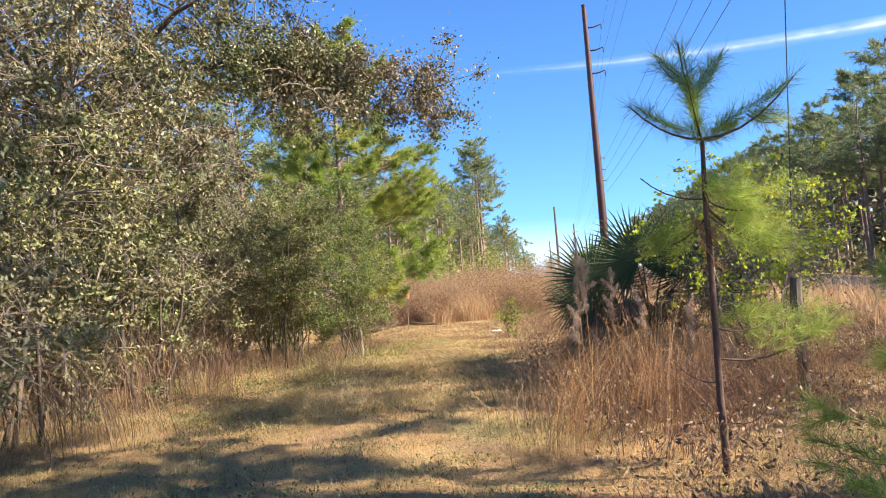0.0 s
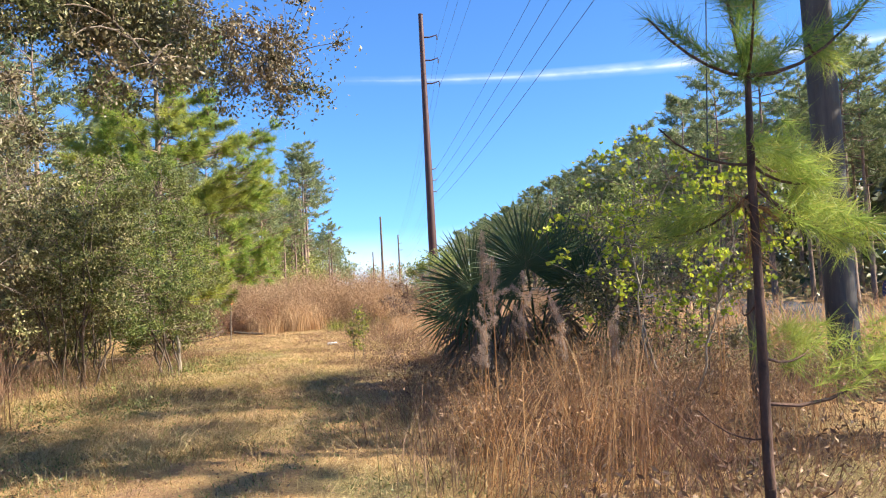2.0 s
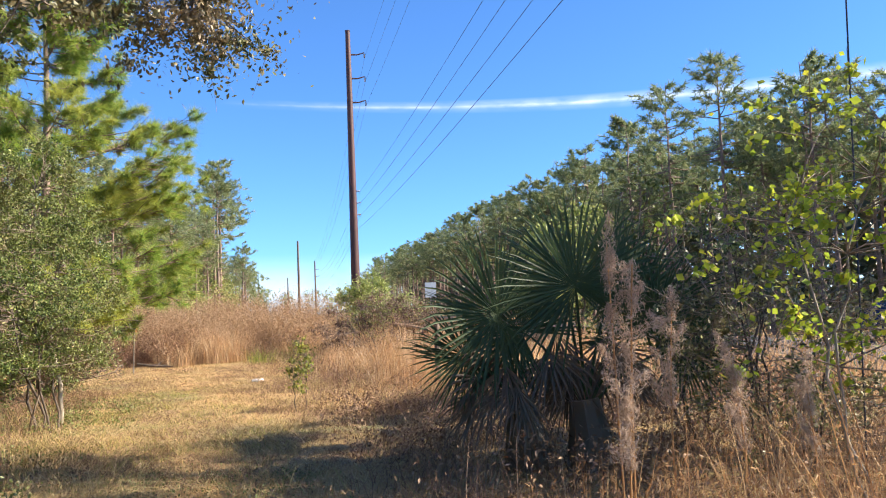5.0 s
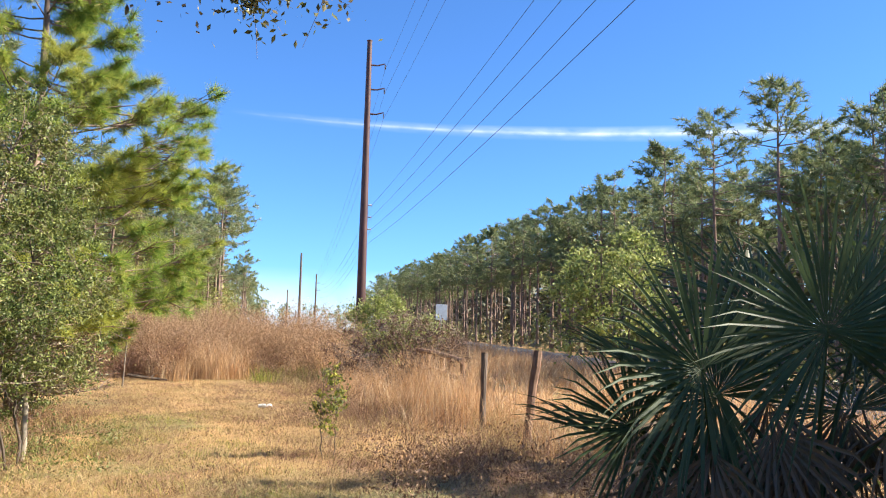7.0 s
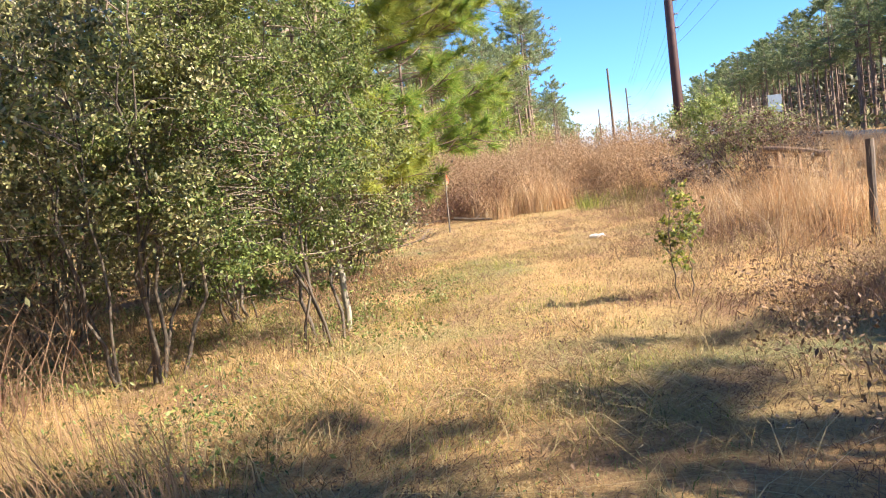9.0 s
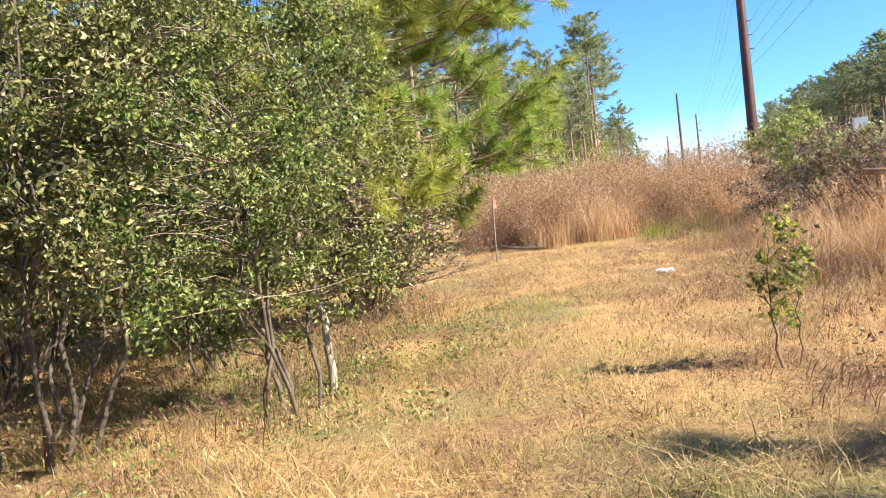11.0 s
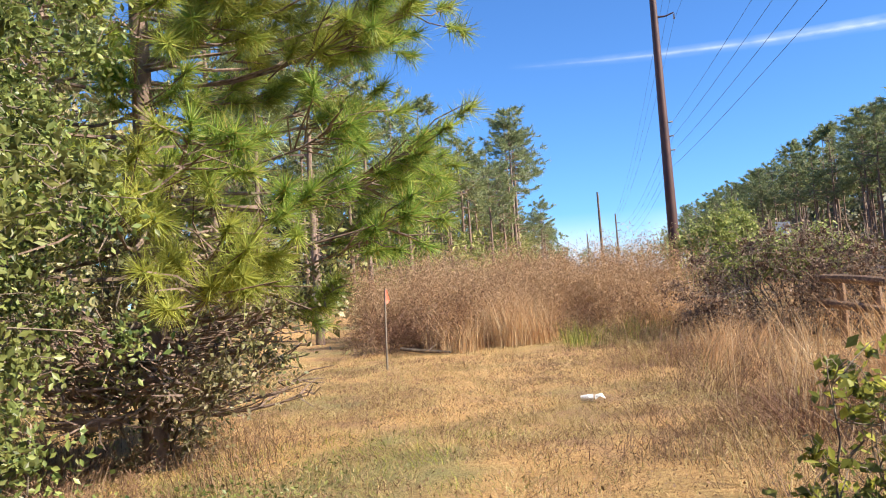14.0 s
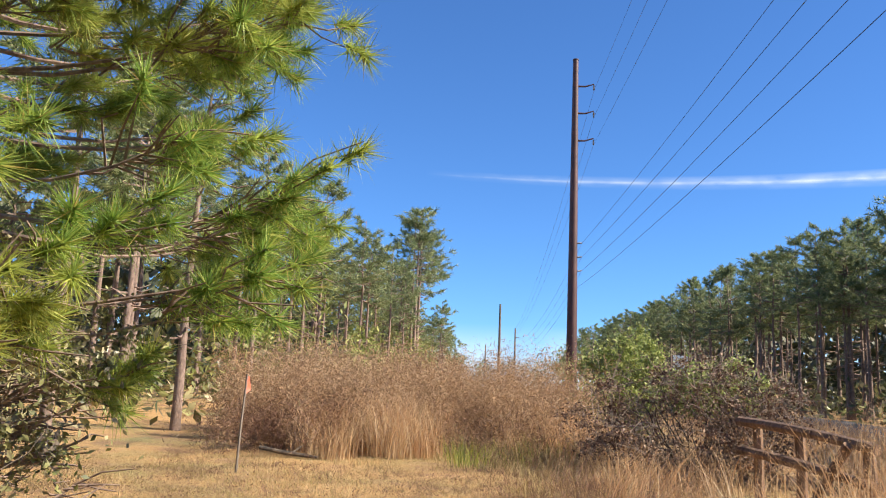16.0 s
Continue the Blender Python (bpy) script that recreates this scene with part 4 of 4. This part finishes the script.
def rail_fence():
    t = thing("rail_fence", 8.3, 28.6, "broken weathered wooden rail fence", "fence")
    o = np.array([8.3, 28.6, float(ground(8.3, 28.6))])
    posts = [(8.3, 28.6, 1.12), (8.25, 27.5, 1.0), (8.05, 25.9, 1.0)]
    tops = []
    for x, y, h in posts:
        z = float(ground(x, y))
        b = Build()
        add_tube(b, np.array([(x, y, z - 0.1), (x + 0.02, y, z + h / 2), (x, y, z + h)]) - o, [0.075, 0.07, 0.068], 8)
        part("post", b, M_POSTRED, t)
        tops.append(np.array([x, y, z + h]) - o)
    for drop in (0.06, 0.47):
        b = Build()
        add_tube(b, curve_pts(tops[0] - (0, 0, drop) + (-0.02, 0.25, 0.02), tops[2] - (0, 0, drop - 0.02) + (0, -0.3, -0.03), (0, 0, 0.03), 6) + (-0.11, 0, 0), [0.07, 0.066, 0.07, 0.064, 0.066, 0.06], 8)
        part("rail", b, M_POSTRED, t)
    b = Build()
    add_tube(b, [tops[2] + (-0.17, 0.1, -0.05), tops[2] + (-0.3, 0.9, -1.05)], [0.06, 0.055], 8)
    part("brace", b, M_POSTRED, t)


rail_fence()

# ---- small things ----
t = thing("marker_stake", 1.03, 30.2, "thin grey survey stake with orange flagging", "marker stake")
b = Build()
add_tube(b, [(0, 0, -0.1), (0.02, 0, 0.7), (0.05, 0, 1.4)], [0.02, 0.019, 0.018], 6)
part("stake", b, M_STAKE, t)
b = Build()
for k in range(3):
    v = np.array([(0.05, 0, 1.38), (0.09, 0.02, 1.36), (0.08 + 0.02 * k, 0.03, 1.22), (0.03, -0.02 * k, 1.14), (0.04, 0.0, 1.26)]) + (0, 0.012 * k, -0.02 * k)
    b.add(v, [[0, 1, 2], [0, 2, 4], [4, 2, 3]])
part("ribbon", b, M_FLAG, t, "orange plastic ribbon")

b = Build()
lr = np.random.default_rng(3)
zt = float(ground(3.4, 25.1))
add_tube(b, [(3.33, 25.10, zt + 0.05), (3.40, 25.07, zt + 0.055), (3.46, 25.06, zt + 0.05)], [0.03, 0.036, 0.042], 10)
vv = np.array([(3.47, 25.02, 0.03), (3.53, 25.0, 0.07), (3.60, 25.04, 0.03), (3.57, 25.10, 0.09), (3.50, 25.12, 0.05), (3.48, 25.07, 0.08)]) + (0, 0, zt)
b.add(vv, [[0, 1, 5], [1, 2, 3], [1, 3, 5], [5, 3, 4]])
single("litter_cup", b, M_PAPER, "crumpled white paper cup lying on the grass", "litter")

t = thing("fallen_log", 1.7, 32.5, "thin fallen grey log at the edge of the tall grass", "log")
b = Build()
add_tube(b, [(-0.45, 0.15, 0.16), (-0.1, 0.05, 0.1), (0.3, -0.05, 0.06), (0.55, -0.15, 0.04)], [0.032, 0.038, 0.034, 0.02], 8)
part("stem", b, M_BARK, t)
b = Build()
add_tube(b, [(0.1, 0, 0.08), (0.3, 0.12, 0.22)], [0.02, 0.01], 5)
part("branch_stub", b, M_BARK, t)

sr = np.random.default_rng(8)
t = thing("broken_stump", -1.8, 30.9, "dark broken hollow stump at the wood edge", "stump")
b = Build()
ring = np.arange(14) * 2 * math.pi / 14
lo = np.stack([0.24 * np.cos(ring), 0.2 * np.sin(ring), np.full(14, -0.05)], 1)
hi = np.stack([0.19 * np.cos(ring), 0.16 * np.sin(ring), sr.uniform(0.3, 0.55, 14)], 1)
inn = hi * (0.7, 0.7, 0.85)
low = inn * (1, 1, 0) + (0, 0, 0.1)
k = np.arange(14)[:, None]
n = (k + 1) % 14
b.add(np.concatenate([lo, hi, inn, low]), np.concatenate([np.hstack([k + 14 * q, n + 14 * q, n + 14 * q + 14, k + 14 * q + 14]) for q in range(3)]))
part("shell", b, M_BARK, t)

t = thing("road_sign", 21.0, 57.6, "roadside sign seen from its pale back", "road sign")
b = Build()
add_box(b, (-0.03, -0.03, -0.2), (0.03, 0.03, 2.9), 0.006)
part("post", b, M_GALV, t)
b = Build()
add_box(b, (-0.4, -0.045, 1.95), (0.4, -0.032, 2.95), 0.006)
part("panel", b, M_SIGN, t)


def parked_car():
    t = thing("parked_car", 22.3, 22.6, "blue car parked at the roadside", "car", turn=-12.5)
    prof = [(-2.1, 0.45), (-2.15, 0.85), (-1.9, 1.0), (-1.35, 1.05), (-0.75, 1.45), (0.75, 1.47), (1.4, 1.05), (2.1, 0.9), (2.2, 0.5), (2.1, 0.3), (-2.0, 0.3)]
    bm = bmesh.new()
    lo = [bm.verts.new((-0.85 if z < 1.2 else -0.65, y, z)) for y, z in prof]
    hi = [bm.verts.new((0.85 if z < 1.2 else 0.65, y, z)) for y, z in prof]
    n = len(prof)
    bm.faces.new(lo)
    bm.faces.new(hi[::-1])
    for i in range(n):
        bm.faces.new((lo[i], hi[i], hi[(i + 1) % n], lo[(i + 1) % n]))
    bmesh.ops.bevel(bm, geom=bm.edges[:], offset=0.06, segments=2, affect="EDGES")
    bmesh.ops.recalc_face_normals(bm, faces=bm.faces[:])
    me = bpy.data.meshes.new("body")
    bm.to_mesh(me)
    bm.free()
    me.materials.append(M_CAR)
    ob = new("body", me)
    ob.parent = t
    for s in (-1, 1):
        b = Build()
        b.add([(s * 0.84, -1.05, 1.06), (s * 0.84, 1.15, 1.06), (s * 0.70, 0.62, 1.38), (s * 0.70, -0.66, 1.38)], [[0, 1, 2, 3]])
        b.add([(s * 0.80, -1.05, 1.06), (s * 0.80, 1.15, 1.06), (s * 0.66, 0.62, 1.38), (s * 0.66, -0.66, 1.38)], [[3, 2, 1, 0]])
        part("side_window", b, M_GLASS, t)
        for y in (-1.3, 1.35):
            b = Build()
            add_tube(b, [(s * 0.66, y, 0.32), (s * 0.88, y, 0.32)], [0.32, 0.32], 18)
            w = part("wheel", b, M_TYRE, t)
            b = Build()
            add_tube(b, [(s * 0.87, y, 0.32), (s * 0.895, y, 0.32)], [0.2, 0.18], 12)
            part("rim", b, M_GALV, w)


parked_car()


# ---- grass ----
def short_grass():
    r = np.random.default_rng(61)
    for name, n, box, h0, h1, lab in (("mown_grass", 190000, (-4.5, 4.5, 3, 16), 0.02, 0.11, "short dry mown grass on the path"),
                                      ("mown_grass", 260000, (-4.0, 7.5, 16, 33), 0.02, 0.13, "short straw-coloured grass in the clearing")):
        at = scatter(r, n, *box)
        b = Build()
        add_blades(b, at, (h0 + (h1 - h0) * r.uniform(0, 1, len(at)) ** 1.8) * (0.75 + 0.55 * np.sin(at[:, 0] * 3.1 + 1.7 * np.sin(at[:, 1] * 1.3)) * np.sin(at[:, 1] * 2.3 + at[:, 0])), r.uniform(0.003, 0.010, len(at)), r, 1.6, segs=1)
        single(name, b, M_STRAW, lab, "grass", "stuff")
    at = scatter(r, 26000, -4.5, 7, 3, 31)
    at[:, 2] += r.uniform(0.012, 0.03, len(at))
    b = Build()
    add_leaves(b, at, 0.034, r, 4, 0.5)
    single("leaf_litter", b, M_LITTER, "scattered brown fallen leaves in the grass", "leaf litter", "stuff")
    c = scatter(r, 150, -4.2, 1.2, 12.0, 23.0, lambda x, y: x < trail_mid(y) - 0.7)
    at = np.repeat(c, 70, 0) + r.normal(0, 0.16, (len(c) * 70, 3)) * (1, 1, 0)
    at[:, 2] += r.uniform(0.02, 0.16, len(at))
    b = Build()
    add_leaves(b, at, 0.04, r, 0.8, 0.5)
    single("low_forbs", b, M_MYRTLE, "low green leafy weeds at the shrub edge", "weeds", "stuff")
    c = scatter(r, 90, -2.5, 2.0, 3.5, 14.0)
    at = np.repeat(c, 60, 0) + r.normal(0, 0.2, (len(c) * 60, 3)) * (1, 1, 0)
    at[:, 2] += r.uniform(0.01, 0.06, len(at))
    b = Build()
    add_leaves(b, at, 0.03, r, 1.0, 0.5)
    single("path_clover", b, M_MYRTLE, "patches of low green clover on the path", "weeds", "stuff")
    c = scatter(r, 380, 0.95, 9.0, 3.0, 18.0, lambda x, y: off_trail(x, y, 0.2))
    at = np.repeat(c, 90, 0) + np.abs(r.normal(0, 0.16, (len(c) * 90, 3))) * r.choice([-1, 1], (len(c) * 90, 3)) * (1, 1, 0) + np.stack([0 * r.uniform(size=len(c) * 90)] * 2 + [r.uniform(0.02, 0.45, len(c) * 90)], 1)
    b = Build()
    add_leaves(b, at, 0.045, r, 0.3, 0.4)
    single("weed_leaves", b, M_LITTER, "dark withered leaves on the low weeds", "weeds", "stuff")


def clumps(name, r, centres, per, height, spread, width, mat, label, lean=0.18, plume=0.0, drift=(0, 0), fuzz=9):
    c = np.repeat(centres, per, 0)
    at = c + r.normal(0, spread, c.shape) * (1, 1, 0)
    at[:, 2] = ground(at[:, 0], at[:, 1]) - 0.02
    hh = height * np.repeat(r.uniform(0.5, 1.12, len(centres)), per) * r.uniform(0.45, 1.05, len(at))
    b = Build()
    own = np.repeat(r.normal(0, lean, (len(centres), 2)), per, 0) + np.array(drift)
    tips = add_blades(b, at, hh, r.uniform(0.6, 1.4, len(at)) * width, r, lean, own, 3 if height > 0.5 else 2)
    if plume:
        k = r.uniform(size=len(tips)) < plume
        q = r.uniform(0, 0.32 if fuzz < 12 else 0.85, (k.sum() * fuzz, 1)) ** (1 if fuzz < 12 else 1.3)
        top, foot = np.repeat(tips[k], fuzz, 0), np.repeat(at[k], fuzz, 0)
        p = top * (1 - q) + foot * q + r.normal(0, 0.018 if fuzz < 12 else 0.17, top.shape)
        add_fibres(b, p, 0.034 if fuzz < 12 else 0.10, r, 0.07)
    single(name, b, mat, label, "tall grass", "stuff")


def make_grass():
    short_grass()
    r = np.random.default_rng(62)
    # tall broomsedge at the near bend of the path
    c = scatter(r, 12, 1.35, 2.5, 6.6, 9.4)
    clumps("broomsedge", r, c, 50, 1.3, 0.10, 0.0042, M_SEDGE, "tall rust-tan broomsedge beside the path", 0.2, 0.5)
    c = scatter(r, 26, 1.2, 3.0, 6.2, 9.8)
    clumps("dead_weeds", r, c, 30, 0.75, 0.16, 0.006, M_WEED, "knee-high dark dead weeds at the foot of the broomsedge", 0.42, 0.6)
    c = scatter(r, 24, 2.3, 5.5, 6.4, 10.5)
    clumps("broomsedge", r, c, 36, 1.0, 0.16, 0.0045, M_SEDGE, "tan dry grass among weeds", 0.34, 0.4)
    c = scatter(r, 30, 1.9, 4.4, 7.6, 9.8)
    clumps("broomsedge", r, c, 26, 1.05, 0.09, 0.0038, M_SEDGE, "tall rust-tan broomsedge stalks before the palmetto", 0.2, 0.5)
    # low dead weeds about the palmettos and along the fence
    c = scatter(r, 420, 0.95, 9.5, 2.5, 19.0, lambda x, y: off_trail(x, y, 0.1))
    clumps("dead_weeds", r, c, 48, 0.42, 0.22, 0.007, M_WEED, "tangled low brown dead weeds", 0.75, 0.5)
    # edges of the thicket
    c = scatter(r, 170, -7.5, -2.2, 4.0, 26.0, lambda x, y: off_trail(x, y, 0.2))
    clumps("edge_weeds", r, c, 55, 0.42, 0.2, 0.006, M_WEED, "thin dry weeds along the thicket edge", 0.45, 0.3)
    c = scatter(r, 46, -4.6, -2.5, 8.5, 17.5, lambda x, y: off_trail(x, y, 0.35))
    clumps("thicket_twigs", r, c, 16, 1.9, 0.25, 0.008, M_WEED, "bare pale twigs tangled before the thicket", 0.42, 0.25)
    c = scatter(r, 60, -2.2, 0.2, 17.0, 24.5, lambda x, y: off_trail(x, y, -0.1))
    clumps("edge_weeds", r, c, 40, 0.5, 0.2, 0.006, M_WEED, "thin brown weeds and twigs under the shrubs", 0.45, 0.4)
    c = scatter(r, 330, -1.5, 5.5, 13.0, 31.5)
    clumps("lawn_weeds", r, c, 50, 0.15, 0.22, 0.006, M_WEED, "low rosy-brown weeds in the mown clearing", 1.0, 0.4)
    c = scatter(r, 110, -1.0, 5.0, 14.0, 31.0)
    clumps("green_tufts", r, c, 45, 0.09, 0.2, 0.006, M_MYRTLE, "short green tufts in the straw-coloured grass", 0.9)
    c = scatter(r, 60, 2.8, 5.6, 19.0, 29.0, lambda x, y: off_trail(x, y, -0.3))
    clumps("rosy_weeds", r, c, 45, 0.38, 0.22, 0.006, M_WEED, "loose reddish-brown weeds at the clearing edge", 0.8, 0.7)
    # bright tan grass of the fence line
    c = scatter(r, 85, 3.2, 7.0, 17.5, 33.0, lambda x, y: off_trail(x, y, 0.1))
    clumps("edge_tufts", r, c, 60, 0.45, 0.2, 0.007, M_STRAW, "loose knee-high straw-coloured tufts", 0.6, 0.4)
    c = scatter(r, 130, 3.6, 8.5, 19.0, 33.0, lambda x, y: off_trail(x, y, 0.5) & ((x < 7.1) | (y > 29)))
    clumps("fence_weeds", r, c, 60, 0.62, 0.2, 0.007, M_WEED, "dark brown weeds below the fence", 0.7, 0.6)
    c = scatter(r, 80, 4.8, 8.5, 17.5, 33.0, lambda x, y: off_trail(x, y, 1.0) & ((x < 6.6) | (y > 29.5)))
    clumps("fence_grass", r, c, 45, 0.9, 0.17, 0.007, M_PALESEDGE, "bright tan tall grass along the fence", 0.34, 0.5)
    c = np.array([(6.1 + 0.45 * r.normal(), 22.6 + 0.9 * r.normal(), 0.0) for k in range(26)])
    clumps("fence_grass", r, c, 60, 1.5, 0.16, 0.007, M_PALESEDGE, "tall bright tan grass beside a fence post", 0.25, 0.6)
    c = scatter(r, 260, 6.0, 19.0, 15.0, 46.0, lambda x, y: x < road_mid(y) - 4)
    clumps("field_grass", r, c, 42, 0.75, 0.5, 0.018, M_PALESEDGE, "pale dry field grass before the road", 0.4, 0.3)
    vy = r.uniform(8.0, 80.0, 480)
    vx = road_mid(vy) - 4.9 + r.uniform(-2.2, 1.2, 480)
    c = np.stack([vx, vy, 0 * vx], 1)
    clumps("verge_grass", r, c, 30, 1.1, 0.5, 0.018, M_PALESEDGE, "tall pale grass on the road verge", 0.35, 0.3)
    # brown thicket that closes the clearing
    c = scatter(r, 165, 0.3, 10.5, 33.4, 46.0, lambda x, y: (x < 7.5 + 0.3 * (y - 33)) & (y > 33.9 + 0.7 * np.sin(1.7 * x)))
    clumps("dog_fennel", r, c, 15, 2.25, 0.34, 0.005, M_FENNEL, "tall fuzzy brown dog fennel closing the clearing", 0.25, 1.0, fuzz=150)
    c = scatter(r, 26, 0.4, 8.5, 32.8, 34.6)
    clumps("dog_fennel", r, c, 12, 1.2, 0.3, 0.006, M_WEED, "low dark-stemmed fennel at the thicket foot", 0.35, 1.0, fuzz=60)
    c = np.concatenate([scatter(r, 34, 2.0, 4.5, 32.5, 34.0), scatter(r, 26, 1.4, 7.6, 32.6, 34.4)])
    clumps("broomsedge", r, c, 46, 1.35, 0.16, 0.009, M_PALESEDGE, "pale tan broomsedge before the brown thicket", 0.26, 0.6)
    c = scatter(r, 18, 4.4, 7.0, 31.6, 33.2)
    clumps("green_sedge", r, c, 50, 0.62, 0.16, 0.008, M_SAPLEAF, "yellow-green grass at the foot of the thicket", 0.35)
    c = scatter(r, 330, 2, 26.0, 44.0, 90.0, lambda x, y: np.abs(x - 0.2213 * (y - 40) - 6) < 7)
    clumps("brush", r, c, 20, 1.1, 0.6, 0.04, M_FENNEL, "brown brush on the rising strip", 0.3, 0.8, fuzz=14)
    c = np.array([(-2.5 + 0.5 * r.normal(), 15.2 + 0.6 * r.normal(), 0.0) for k in range(9)] + [(-1.15 + 0.28 * r.normal(), 14.4 + 0.3 * r.normal(), 0.0) for k in range(10)])
    clumps("broomsedge", r, c, 24, 0.85, 0.11, 0.005, M_FENNEL, "leaning dry broomsedge at the thicket edge", 0.3, 0.4, (-0.3, 0.0))
    c = scatter(r, 200, -4.2, 2.0, 9.5, 16.5)
    clumps("flattened_straw", r, c, 34, 0.42, 0.22, 0.006, M_STRAW, "flattened long straw across the path", 1.6, 0.1)
    c = scatter(r, 160, -4.2, 1.6, 4.0, 14.5)
    clumps("green_tufts", r, c, 40, 0.12, 0.14, 0.006, M_MYRTLE, "short green tufts on the shaded path", 0.6)
    c = scatter(r, 240, -2.6, 2.2, 14.5, 24.0)
    clumps("yellow_tufts", r, c, 50, 0.16, 0.2, 0.005, M_SAPLEAF, "yellow-green grass tufts along the shrubs", 0.8)
    # straggling long stalks in the clearing
    c = scatter(r, 520, -3.8, 6.0, 5.0, 31.0)
    clumps("stray_grass", r, c, 26, 0.24, 0.16, 0.005, M_STRAW, "loose tufts of longer dry grass", 0.7, 0.2)


make_grass()
# fluffy plumes of bushy bluestem before the palmetto
pr = np.random.default_rng(71)
STALKS = [(2.07, 8.9, 1.62), (2.16, 8.95, 1.5), (2.45, 9.0, 1.3), (2.7, 8.9, 1.05), (1.95, 8.7, 1.0), (3.3, 9.0, 0.95), (4.55, 9.3, 1.5), (4.7, 9.5, 1.3)]
for x, y, h in STALKS:
    t = thing("bluestem_stalk", x, y, "tall dry stalk with a fluffy pinkish-tan plume", "grass stalk", "bluestem stalks")
    lean = pr.normal(0, 0.06, 2)
    spine = curve_pts((0, 0, -0.05), (lean[0], lean[1], h), pr.normal(0, 0.02, 3), 12)
    b = Build()
    add_tube(b, spine, np.linspace(0.007, 0.003, 12), 5)
    part("stalk", b, M_SEDGE, t)
    b = Build()
    for q in np.linspace(0.03, 0.34, 6) + pr.normal(0, 0.02, 6):
        root = np.array([np.interp(h * (1 - q), spine[:, 2], spine[:, i]) for i in range(3)])
        way = unit(np.array([0, 0, 1.0]) + pr.normal(0, 0.38, 3))
        ln = pr.uniform(0.11, 0.2)
        n = 300
        u = pr.uniform(-0.15, 1, n)
        wd = 0.005 + 0.014 * np.sin(np.pi * np.clip(u * 0.8 + 0.2, 0, 1))
        at = root + way * (u * ln)[:, None] + pr.normal(0, 1, (n, 3)) * wd[:, None]
        add_leaves(b, at, 0.032, pr, 0.3, 0.09, np.repeat([way * 1.6], n, 0))
    tagged(part("plume", b, M_PLUME, t), kind="stuff")
